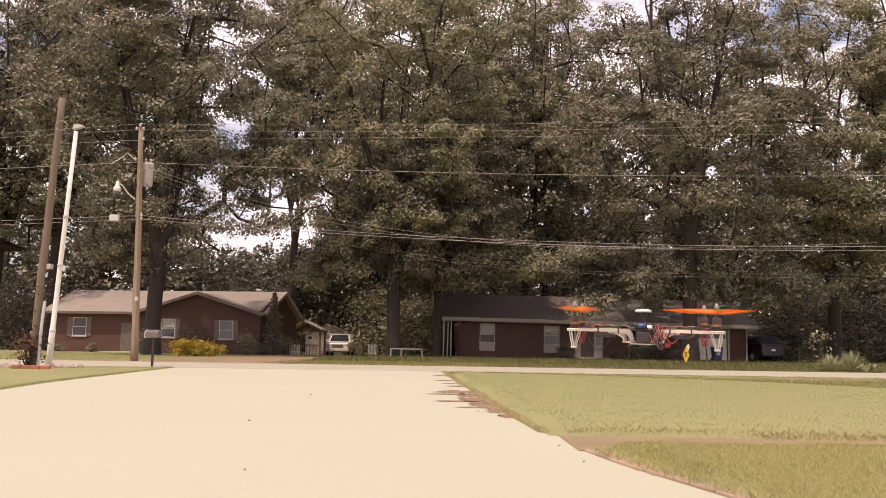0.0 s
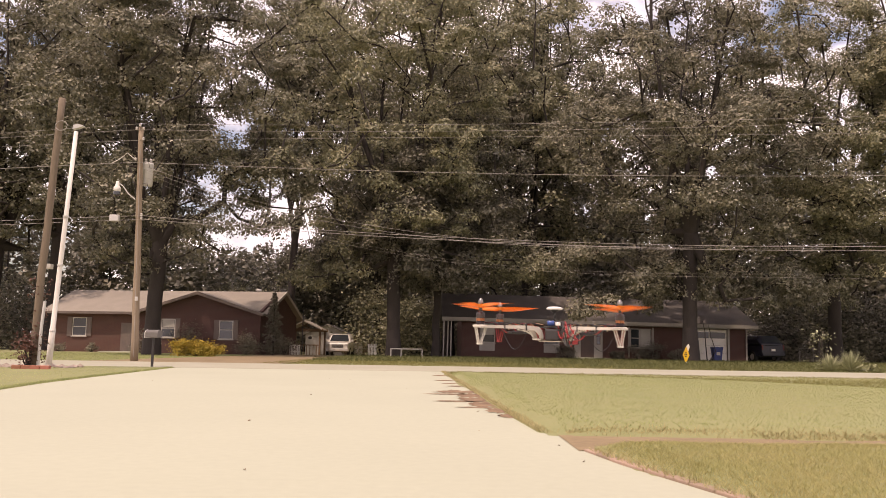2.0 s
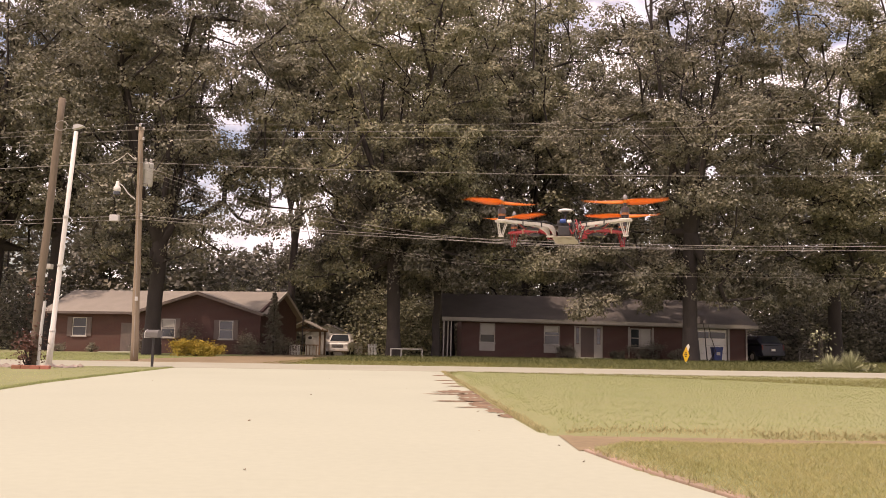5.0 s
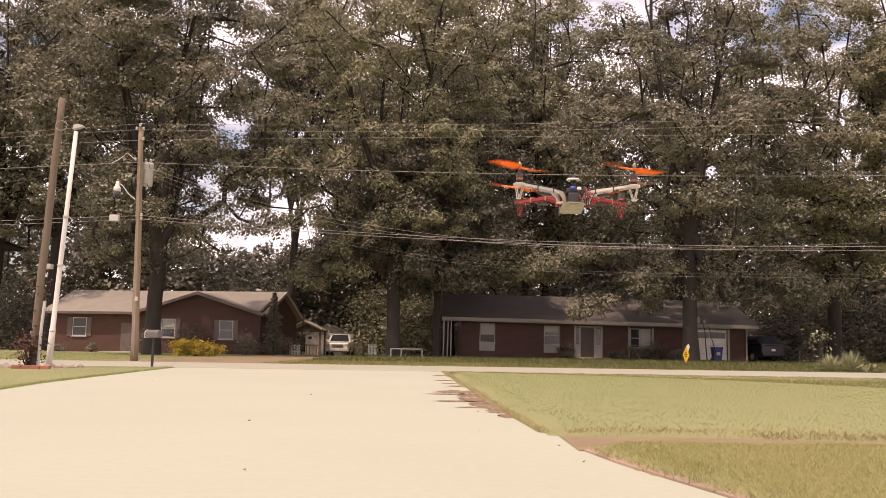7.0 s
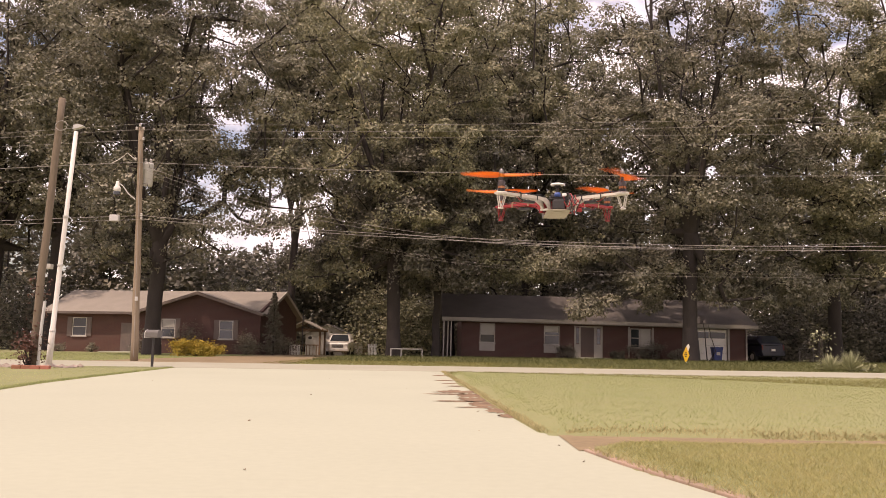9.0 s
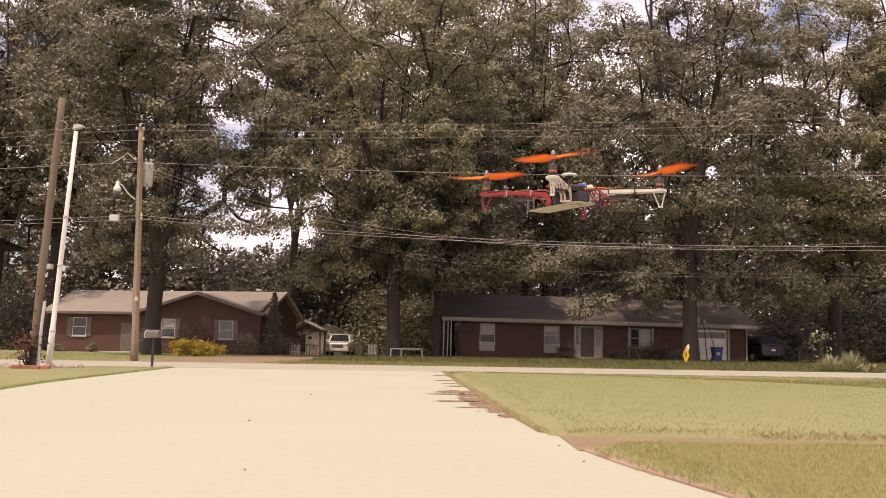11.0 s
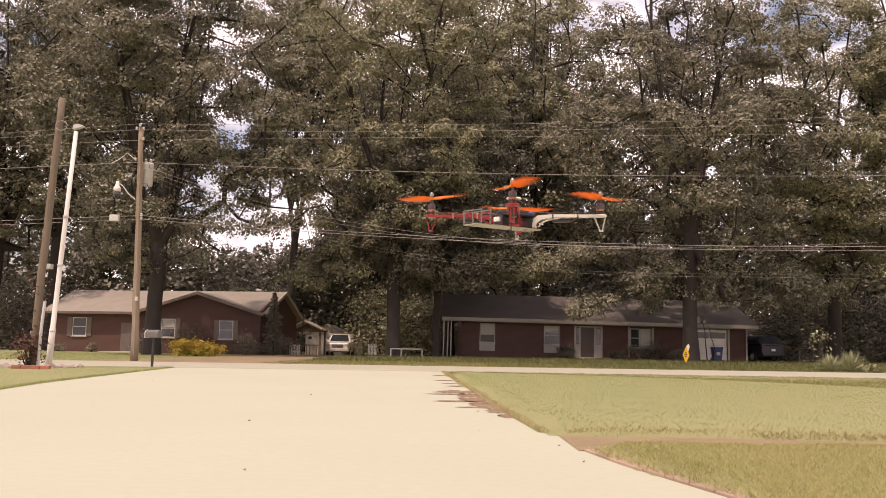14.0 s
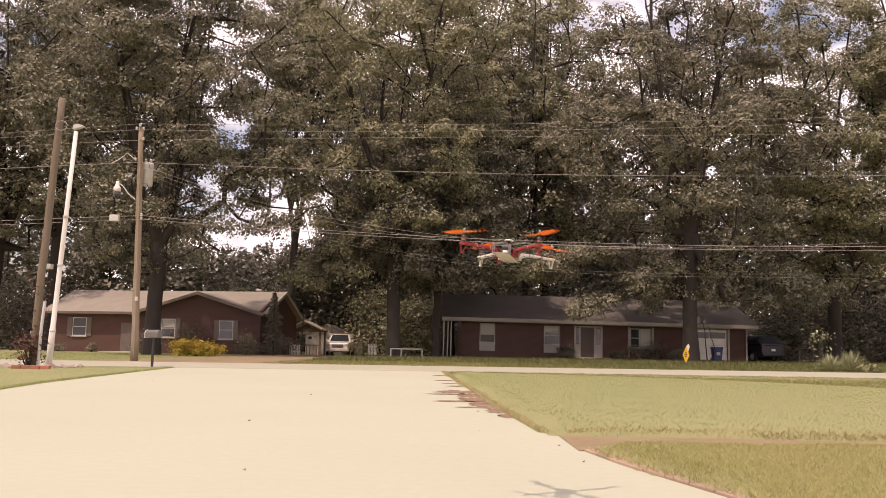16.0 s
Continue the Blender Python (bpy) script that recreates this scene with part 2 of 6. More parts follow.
def shards(name, centres, normals, length, width, material, parent=None, spin=None):
    """Many small leaves in one mesh: a folded diamond at each centre."""
    n = len(centres)
    nor = normals / np.linalg.norm(normals, axis=1)[:, None]
    ref = np.random.normal(size=(n, 3)) if spin is None else spin
    t = np.cross(nor, ref)
    t /= np.linalg.norm(t, axis=1)[:, None] + 1e-9
    s = np.cross(nor, t)
    L, Wd = length[:, None], width[:, None]
    v = np.empty((n, 4, 3))
    v[:, 0] = centres - t * L * 0.5
    v[:, 1] = centres + s * Wd * 0.5 + nor * Wd * 0.18 + t * L * 0.08
    v[:, 2] = centres + t * L * 0.5 - nor * L * 0.12
    v[:, 3] = centres - s * Wd * 0.5 + nor * Wd * 0.18 + t * L * 0.08
    base = np.arange(n)[:, None] * 4
    tri = np.concatenate([base + [0, 1, 2], base + [0, 2, 3]], axis=1).reshape(-1, 3)
    me = bpy.data.meshes.new(name)
    me.vertices.add(n * 4)
    me.vertices.foreach_set("co", v.reshape(-1).astype(np.float32))
    me.loops.add(len(tri) * 3)
    me.loops.foreach_set("vertex_index", tri.reshape(-1).astype(np.int32))
    me.polygons.add(len(tri))
    me.polygons.foreach_set("loop_start", np.arange(0, len(tri) * 3, 3, dtype=np.int32))
    me.polygons.foreach_set("loop_total", np.full(len(tri), 3, dtype=np.int32))
    me.update(calc_edges=True)
    me.materials.append(material)
    ob = new(name, me)
    if parent is not None:
        ob.parent = parent
    return ob


def blades(name, xy, z, height, width, material, lean=0.4, parent=None):
    """Grass blades, one narrow bent leaf of three triangles each."""
    n = len(xy)
    ang = np.random.uniform(0, 2 * np.pi, n)
    side = np.stack([np.cos(ang), np.sin(ang), 0 * ang], 1)
    bend = np.random.normal(0, lean, (n, 2))
    p = np.concatenate([xy, z[:, None]], 1)
    h, w = height[:, None], width[:, None]
    up = np.concatenate([bend * h, h], 1)
    mid = np.concatenate([bend * h * 0.35, h * 0.55], 1)
    v = np.empty((n, 5, 3))
    v[:, 0], v[:, 1] = p - side * w / 2, p + side * w / 2
    v[:, 2], v[:, 3] = p + mid + side * w * 0.4, p + mid - side * w * 0.4
    v[:, 4] = p + up
    base = np.arange(n)[:, None] * 5
    tri = np.concatenate([base + [0, 1, 2], base + [0, 2, 3], base + [3, 2, 4]], axis=1).reshape(-1, 3)
    me = bpy.data.meshes.new(name)
    me.vertices.add(n * 5)
    me.vertices.foreach_set("co", v.reshape(-1).astype(np.float32))
    me.loops.add(len(tri) * 3)
    me.loops.foreach_set("vertex_index", tri.reshape(-1).astype(np.int32))
    me.polygons.add(len(tri))
    me.polygons.foreach_set("loop_start", np.arange(0, len(tri) * 3, 3, dtype=np.int32))
    me.polygons.foreach_set("loop_total", np.full(len(tri), 3, dtype=np.int32))
    me.update(calc_edges=True)
    me.materials.append(material)
    ob = new(name, me)
    if parent is not None:
        ob.parent = parent
    return ob


# ---- ground, road, driveway ----
RIGHT_Y = [-20, 3.0, 3.8, 4.8, 5.5, 6.3, 6.6, 8.2, 13.1, 16.4, 20.0, 21.8, 22.8]
RIGHT_X = [2.6, 1.52, 1.30, 1.04, 0.92, 0.94, 0.77, 0.67, 0.45, 0.28, 0.12, 0.05, -0.02]
LEFT_Y = [-20, 4.0, 11.2, 13.2, 15.6, 18.6, 22.8]
LEFT_X = [-4.2, -5.0, -5.92, -6.28, -6.57, -6.87, -7.3]
ROAD_NEAR, ROAD_FAR = 22.8, 29.0


def drive_right(y):
    return np.interp(y, RIGHT_Y, RIGHT_X)


def drive_left(y):
    return np.interp(y, LEFT_Y, LEFT_X)


def step(a, b, v):
    t = np.clip((v - a) / (b - a), 0, 1)
    return t * t * (3 - 2 * t)


def channel_low(x):
    """Near rim of the dirt channel."""
    return np.interp(x, [0.93, 1.27, 3.2, 8.0], [5.46, 5.84, 5.93, 6.0]) + 0.03 * np.sin(5 * np.asarray(x))


def channel_top(x):
    """Foot of the lawn bank behind the channel."""
    return np.interp(x, [0.9, 3.3, 8.0], [6.42, 6.26, 6.15]) + 0.03 * np.sin(4 * np.asarray(x))


def crest(x):
    """Line where the mown lawn tips over towards the roadside dip."""
    return np.interp(x, [0.0, 1.6, 4.0, 6.0, 8.0, 14.0], [20.4, 19.6, 18.4, 17.0, 14.0, 12.2])


def ground_z(x, y):
    """Height of the land: flat, with a low lawn bank, a dirt channel across it and a roadside dip."""
    x, y = np.asarray(x, float), np.asarray(y, float)
    lawn = step(0.05, 0.35, x - drive_right(y)) * step(40, 12, x)
    ct, cl, cr = channel_top(x), channel_low(x), crest(x)
    bank = 0.075 * step(ct - 0.02, ct + 0.3, y) * step(cr + 1.6, cr, y) + 0.03 * step(cl + 0.03, cl - 0.25, y)
    dip = -0.05 * step(cr, cr + 2.0, y) * step(22.7, 21.6, y)
    z = lawn * (bank + dip)
    left = step(0.05, 0.5, drive_left(y) - x) * step(22.6, 21.0, y) * step(3, 8, y)
    z = z + 0.04 * left
    z = z - 0.20 * step(57, 63, y) * step(-3, -6, x) * step(-20, -15, x)
    inside = (x > drive_left(y)) & (x < drive_right(y)) & (y < ROAD_FAR + 0.3)
    road = (y > ROAD_NEAR - 0.2) & (y < ROAD_FAR + 0.2)
    return np.where(inside | road, -0.006, z)


def build_ground():
    xs = np.concatenate([[-900, -400, -200, -100, -60, -40, -30, -24, -20, -17], np.arange(-15, 14.01, 0.25), [15, 17, 20, 24, 30, 40, 60, 100, 200, 400, 900]])
    ys = np.concatenate([[-400, -150, -60, -30, -12, -4, 0, 2], np.arange(3, 30.01, 0.22), np.arange(31, 64, 1.0), [66, 72, 80, 100, 150, 300, 700, 1600]])
    gx, gy = np.meshgrid(xs, ys)
    gz = ground_z(gx, gy)
    v = np.stack([gx, gy, gz], -1).reshape(-1, 3)
    w = len(xs)
    f = [(j * w + i, j * w + i + 1, (j + 1) * w + i + 1, (j + 1) * w + i) for j in range(len(ys) - 1) for i in range(w - 1)]
    ob = mesh_ob("ground", v, f, M["soil"], smooth=True)
    tagged(ob, "mown summer lawn ground, green and straw coloured", "ground", kind="structure")


def strip(name, material, ys, left, right, z0, z1):
    bm = bmesh.new()
    hi = z1 if callable(z1) else lambda y: z1
    lo = z0 if callable(z0) else lambda y: z0
    top = [(bm.verts.new((left(y), y, hi(y))), bm.verts.new((right(y), y, hi(y)))) for y in ys]
    low = [(bm.verts.new((left(y), y, lo(y))), bm.verts.new((right(y), y, lo(y)))) for y in ys]
    for i in range(len(ys) - 1):
        bm.faces.new((top[i][0], top[i][1], top[i + 1][1], top[i + 1][0]))
        bm.faces.new((low[i][0], top[i][0], top[i + 1][0], low[i + 1][0]))
        bm.faces.new((top[i][1], low[i][1], low[i + 1][1], top[i + 1][1]))
    bm.faces.new((low[0][1], top[0][1], top[0][0], low[0][0]))
    bm.faces.new((low[-1][0], top[-1][0], top[-1][1], low[-1][1]))
    return part(name, bm, material)


def build_paving():
    ys = sorted(set([round(v, 2) for v in RIGHT_Y + LEFT_Y] + [-12, -4, 0, 9, 10, 12, 17, 19]))
    d = strip("driveway", M["concrete"], ys, lambda y: float(drive_left(y)), lambda y: float(drive_right(y)), -0.05, 0.0)
    tagged(d, "wide sunlit pale concrete driveway running to the road", "driveway", kind="structure")
    bm = bmesh.new()
    xs = [-300, -120, -60, -30] + list(np.arange(-16, 17, 2.0)) + [30, 60, 120, 300]
    a = [bm.verts.new((x, ROAD_NEAR, 0.004)) for x in xs]
    c = [bm.verts.new((x, (ROAD_NEAR + ROAD_FAR) / 2, 0.05)) for x in xs]
    b = [bm.verts.new((x, ROAD_FAR, 0.012)) for x in xs]
    a0 = [bm.verts.new((x, ROAD_NEAR, -0.06)) for x in xs]
    b0 = [bm.verts.new((x, ROAD_FAR, -0.06)) for x in xs]
    for i in range(len(xs) - 1):
        for lo, hi in ((a0, a), (a, c), (c, b), (b, b0)):
            bm.faces.new((lo[i], lo[i + 1], hi[i + 1], hi[i]))
    r = part("road", bm, M["asphalt"])
    tagged(r, "sun-bleached two-lane residential asphalt road", "road", kind="structure")
    # side drive of the house across the road
    d2 = strip("driveway_far", M["mud"], [29.0, 34, 42, 50, 57, 59, 61, 63, 66, 75], lambda y: -12.4 + 0.045 * (y - 29), lambda y: -5.6 - 0.04 * (y - 29),
               lambda y: float(ground_z(-9.5, y)) - 0.02, lambda y: 0.02 + min(0.0, float(ground_z(-9.5, y))))
    tagged(d2, "brown gravel driveway beside the brick house", "driveway", kind="structure")
    # dirt channel across the lawn
    bm = bmesh.new()
    xs = np.arange(0.90, 7.4, 0.15)
    top = [bm.verts.new((x, float(channel_top(x)) + 0.03, 0.004)) for x in xs]
    low = [bm.verts.new((x, float(channel_low(x)) - 0.02, 0.004)) for x in xs]
    for i in range(len(xs) - 1):
        bm.faces.new((low[i], low[i + 1], top[i + 1], top[i]))
    g = part("dirt_channel", bm, M["mud"])
    tagged(g, "bare brown dirt channel across the lawn", "dirt", kind="structure")
    # damp dirt washed onto the concrete
    rnd = random.Random(5)
    spots = [(0.22, 12.4, 0.34, 0.42), (0.10, 11.75, 0.36, 0.16), (0.42, 11.5, 0.20, 0.55), (0.45, 10.6, 0.24, 0.45), (0.20, 10.2, 0.30, 0.12), (0.53, 9.7, 0.20, 0.45),
             (0.40, 9.2, 0.26, 0.10), (0.62, 8.8, 0.14, 0.36), (0.66, 8.1, 0.10, 0.25), (0.08, 16.6, 0.22, 0.22), (0.16, 15.2, 0.16, 0.16), (0.25, 14.2, 0.16, 0.2), (-0.02, 19.5, 0.2, 0.3)]
    for x, y, rx, ry in spots:
        bm = bmesh.new()
        n = 34
        ring = []
        for k in range(n):
            t = 2 * math.pi * k / n
            w = 0.62 + 0.6 * rnd.random()
            px = min(x + rx * w * math.cos(t), float(drive_right(y)) + 0.02)
            ring.append(bm.verts.new((px, y + ry * w * math.sin(t), 0.004)))
        bm.faces.new(ring)
        s = part("dirt_stain", bm, M["stain"])
        tagged(s, "damp brown dirt washed onto the concrete edge", "stain", group="dirt stains", kind="structure")


build_ground()
build_paving()


# ---- trees ----
def grow(seed, h, r, base, n_tips, fork, lean=(0, 0), leaders=4, squash=1.0, gaps=(), low=(), fill=0.34):
    """A branch skeleton in the tree's own space: nodes, parents and the tips that carry leaves."""
    rg = np.random.RandomState(seed)
    nodes, par = [np.zeros(3)], [-1]

    def add(p, k):
        nodes.append(np.array(p, float))
        par.append(k)
        return len(nodes) - 1

    k = 0
    top = np.array([lean[0], lean[1], 0]) * fork
    for i in range(1, 5):
        f = i / 4
        k = add([top[0] * f + rg.normal(0, 0.06), top[1] * f + rg.normal(0, 0.06), fork * f], k)
    trunk_top = k
    for i in range(leaders):
        a = 2 * np.pi * (i + rg.uniform(-0.25, 0.25)) / leaders
        reach = r * rg.uniform(0.25, 0.6)
        hh = h * rg.uniform(0.78, 0.97)
        k = trunk_top
        for j in range(1, 7):
            f = j / 6
            out = reach * f ** 0.8
            k = add([top[0] + out * np.cos(a) + rg.normal(0, 0.22), top[1] + out * np.sin(a) + rg.normal(0, 0.22), fork + (hh - fork) * f ** 1.1], k)
    mid = (h + base) / 2
    half = (h - base) / 2
    tips = []
    lob = [(rg.normal(size=3), rg.uniform(0.12, 0.3)) for _ in range(7)]
    lob = [(d / np.linalg.norm(d), w) for d, w in lob]
    tries = 0
    while len(tips) < n_tips and tries < n_tips * 30:
        tries += 1
        d = rg.normal(size=3)
        d /= np.linalg.norm(d)
        rad = rg.uniform(0, 1) ** fill
        wob = 0.82 + sum(w * max(0, d @ ld) ** 3 for ld, w in lob)
        p = np.array([d[0] * r * wob * rad, d[1] * r * wob * rad * squash, mid + d[2] * half * min(1.05, wob) * rad])
        taper = 1.0 - 0.2 * max(0, (p[2] - mid) / half)
        p[:2] *= taper
        p[:2] += top[:2]
        if p[2] < base * 0.9:
            continue
        if any(np.linalg.norm((p - np.array(g[:3])) / np.array(g[3:])) < 1 for g in gaps):
            continue
        tips.append(p)
    for x0, x1, y0, y1, z0, z1, m in low:
        tips += [np.array([rg.uniform(x0, x1), rg.uniform(y0, y1), rg.uniform(z0, z1)]) for _ in range(m)]
    tips.sort(key=lambda p: np.linalg.norm(p - np.array([top[0], top[1], fork + (p[2] - fork) * 0.3])))
    ends = []
    for p in tips:
        arr = np.array(nodes[trunk_top:])
        d = np.linalg.norm(arr - p, axis=1) + 0.9 * np.maximum(0, arr[:, 2] - p[2])
        b = trunk_top + int(np.argmin(d))
        a = nodes[b]
        L = np.linalg.norm(p - a)
        m = max(1, min(4, int(L / 1.3)))
        k = b
        for j in range(1, m + 1):
            f = j / m
            q = a + (p - a) * f
            q = q + np.array([rg.normal(0, 0.1 * L / m), rg.normal(0, 0.1 * L / m), -0.10 * L * np.sin(np.pi * f)])
            k = add(q, k)
        ends.append(k)
    return nodes, par, ends


def limbs_mesh(name, nodes, par, r_trunk, r_tip, material, parent):
    n = len(nodes)
    weight = np.zeros(n)
    kids = np.bincount([p for p in par if p >= 0], minlength=n)
    weight[kids == 0] = 1
    for i in range(n - 1, 0, -1):
        weight[par[i]] += weight[i]
    rad = r_tip + (r_trunk - r_tip) * (weight / weight[0]) ** 0.55
    rad[0] *= 1.35
    P = np.array(nodes)
    verts, faces = [], []
    for i in range(1, n):
        a, b = P[par[i]], P[i]
        ra, rb = rad[i] * 1.12 if par[i] > 4 else rad[par[i]], rad[i]
        d = b - a
        L = np.linalg.norm(d)
        if L < 1e-4:
            continue
        d = d / L
        ref = np.array([0.3, 0.9, 0.1]) if abs(d[2]) > 0.8 else np.array([0, 0, 1.0])
        s = np.cross(d, ref)
        s /= np.linalg.norm(s)
        u = np.cross(s, d)
        seg = 10 if rb > 0.2 else 6 if rb > 0.07 else 4
        k0 = len(verts)
        for c, rr in ((a, ra), (b + d * rb * 0.4, rb)):
            for k in range(seg):
                t = 2 * np.pi * k / seg
                verts.append(c + rr * (np.cos(t) * s + np.sin(t) * u))
        for k in range(seg):
            faces.append((k0 + k, k0 + (k + 1) % seg, k0 + seg + (k + 1) % seg, k0 + seg + k))
    return mesh_ob(name, verts, faces, material, parent, smooth=True)


def leaf_points(nodes, ends, per, spread, rg):
    """Leaves in dense drooping domes, one clump of a few sprays to each twig end, with gaps between the clumps."""
    c, nrm = [], []
    for k in ends:
        m = int(per * rg.uniform(0.5, 1.5))
        s = spread * rg.uniform(0.6, 1.35)
        for f in (1.0, 0.7, 0.55):
            n = int(m * f / 2.25)
            o = rg.normal(0, s * 0.62, 3) * [1, 1, 0.55] if f < 1 else np.zeros(3)
            u = rg.normal(0, 1, (n, 3))
            u[:, 2] = np.abs(u[:, 2]) * 0.9 - 0.25
            u /= np.linalg.norm(u, axis=1)[:, None]
            q = u * (s * f * rg.uniform(0.45, 1.0, (n, 1)) ** 0.6) * [1, 1, 0.75]
            q += rg.normal(0, 0.07, (n, 3))
            q[:, 2] -= 0.25 * (q[:, 0] ** 2 + q[:, 1] ** 2) / max(s, 0.1)
            c.append(nodes[k] + o + q)
            nrm.append(u * [1, 1, 0.8] + [0, 0, 0.45] + rg.normal(0, 0.38, (n, 3)))
    return np.concatenate(c), np.concatenate(nrm)


def build_tree(x, y, h, r, base, seed, leaf, label, fork=7.0, r_trunk=0.5, tips=230, per=130, spread=0.95, lean=(0, 0),
               leaders=4, size=0.19, gaps=(), squash=1.0, z=0.0, name="tree", low=()):
    t = empty(name, pose(x, y, z - 0.05))
    nodes, par, ends = grow(seed, h, r, base, tips, fork, lean, leaders, squash, gaps, low, 0.5 if y > 58 else 0.36)
    limbs_mesh("trunk", nodes, par, r_trunk, 0.018, M["bark"], t)
    rg = np.random.RandomState(seed + 50)
    np.random.seed(seed)
    c, nn = leaf_points(nodes, ends, per, spread, rg)
    ln = size * rg.uniform(0.6, 1.35, len(c))
    shards("crown", c, nn, ln, ln * rg.uniform(0.45, 0.7, len(c)), M[leaf], t)
    tagged(t, label, "tree", group="tall trees")
    return t


TREES = [
    # x, y, height, radius, crown base, seed, leaf, fork, trunk, lean, leaders, gaps
    (-34.0, 62, 33, 8.0, 5.0, 11, "leaf_oak", 8, 0.55, (0, 0), 4, ()),
    (-30.5, 64, 33, 7.0, 8.0, 12, "leaf_oak", 9, 0.45, (0.02, 0), 4, ()),
    (-16.5, 47, 27, 7.3, 5.5, 13, "leaf_oak", 6.5, 0.42, (0.006, 0.0), 6,
     ((5.0, 0, 9.0, 1.9, 9, 1.8), (2.6, 0, 9.0, 1.2, 9, 2.4), (2.4, 0, 14.5, 1.0, 9, 3.4), (6.0, 0, 15.5, 1.0, 9, 1.4), (0.6, 0, 12.5, 0.8, 9, 1.6),
      (2.3, 7.0, 6, 2, 2, 3), (1.1, 5.6, 10, 2, 2, 3), (0.2, 4.5, 13, 2, 2, 3), (-0.6, 3.4, 16, 2, 2, 3), (-1.8, 1.9, 20, 2, 2, 3), (-3.2, 0, 25, 2, 2, 3))),
    (-25.5, 73, 34, 6.0, 5.0, 14, "leaf_dark", 8, 0.45, (0, 0), 4, ()),
    (-3.0, 52, 29, 9.4, 5.2, 15, "leaf_sweetgum", 6.5, 0.42, (-0.02, 0), 5, ()),
    (0.5, 64, 34, 8.0, 5.0, 16, "leaf_oak", 8, 0.45, (0, 0), 4, ()),
    (7.0, 68, 36, 9.0, 4.5, 17, "leaf_sweetgum", 8, 0.5, (0, 0), 5, ()),
    (15.1, 50, 28, 9.8, 3.0, 18, "leaf_oak", 8.0, 0.43, (0.012, 0.01), 5, ()),
    (20.0, 68, 35, 8.5, 4.0, 19, "leaf_dark", 8, 0.45, (0, 0), 4, ()),
    (27.2, 57, 30, 8.0, 3.5, 20, "leaf_sweetgum", 8, 0.42, (0, 0), 4, ((-2.0, 0, 19.5, 1.6, 9, 1.8),)),
    (32.0, 52, 28, 7.5, 3.0, 21, "leaf_sweetgum", 7, 0.42, (0, 0), 4, ()),
    (9.6, 77, 38, 8.0, 4.0, 26, "leaf_oak", 9, 0.4, (0, 0), 4, ()),
    (-12.0, 88, 15, 7.0, 3.0, 22, "leaf_dark", 8, 0.4, (0, 0), 4, ((-3.0, 0, 14.0, 2.0, 9, 3.0),)),
    (-13.5, 73, 36, 6.2, 14.0, 25, "leaf_oak", 10, 0.32, (0.02, 0), 4, ()),
    (-0.4, 54.2, 17, 6.5, 3.0, 23, "leaf_dark", 4.5, 0.26, (0.02, 0), 4, ()),
    (-6.5, 82, 34, 6.5, 4.0, 24, "leaf_oak", 9, 0.35, (0, 0), 4, ((0.5, 0, 16.0, 1.8, 9, 3.0),)),
]


def build_woods():
    """The far wood behind the houses, one uncountable mass of leaves on stems."""
    rg = np.random.RandomState(77)
    t = empty("far_woods", pose(0, 0, 0))
    c, nn = [], []
    stems = bmesh.new()
    for _ in range(190):
        x, y = rg.uniform(-64, 68), rg.uniform(84, 108)
        h = rg.uniform(8, 11.5) if -33 < x < -9 else rg.uniform(11, 22)
        cyl(stems, (x, y, 0), (x, y, h * 0.6), 0.16, 0.05, 5, False)
        for _ in range(int(2.6 * h)):
            f = rg.uniform(0.02, 1)
            w = 3.4 * (1 - 0.5 * f)
            o = np.array([x + rg.normal(0, w * 0.6), y + rg.normal(0, w * 0.6), h * f])
            q = rg.normal(0, 0.75, (18, 3)) * [1, 1, 0.5]
            c.append(o + q)
            nn.append(rg.normal(0, 0.6, (18, 3)) + [0, -0.25, 1])
    c, nn = np.concatenate(c), np.concatenate(nn)
    part("stems", stems, M["bark"], t)
    np.random.seed(7)
    ln = rg.uniform(0.5, 0.95, len(c))
    shards("foliage", c, nn, ln, ln * 0.65, M["leaf_dark"], t)
    tagged(t, "dense far woodland behind the houses", "woods", kind="stuff")


def build_bush(name, x, y, rx, ry, h, n, leaf, label, size=0.09, seed=1, z=0.0, stems=7, lift=0.08):
    rg = np.random.RandomState(seed)
    t = empty(name, pose(x, y, z))
    bm = bmesh.new()
    cs, ns = [], []
    k = max(8, n // 45)
    for _ in range(k):
        a = rg.uniform(0, 2 * np.pi)
        e = rg.uniform(0.05, 1)
        rr = np.sqrt(rg.uniform(0.05, 1)) * np.sqrt(max(0.05, 1 - (e - 0.35) ** 2 * 1.6))
        o = np.array([rx * rr * np.cos(a), ry * rr * np.sin(a), lift + (h - lift) * e * (0.8 + 0.2 * rg.rand())])
        s = 0.16 * max(rx, h)
        q = rg.normal(0, s, (n // k, 3)) * [1, 1, 0.7]
        p = o + q
        p[:, 2] = np.maximum(p[:, 2], 0.02)
        cs.append(p)
        ns.append(rg.normal(0, 0.6, (n // k, 3)) + o / max(rx, h) + [0, -0.2, 0.6])
        if _ < stems * 2:
            tube(bm, [(0.15 * o[0], 0.15 * o[1], 0), (0.6 * o[0], 0.6 * o[1], o[2] * 0.55), tuple(o)], [0.02, 0.014, 0.006], 4)
    part("stems", bm, M["bark"], t)
    np.random.seed(seed)
    c, nn = np.concatenate(cs), np.concatenate(ns)
    ln = size * rg.uniform(0.6, 1.4, len(c))
    shards("foliage", c, nn, ln, ln * 0.6, M[leaf], t)
    tagged(t, label, "bush")
    return t


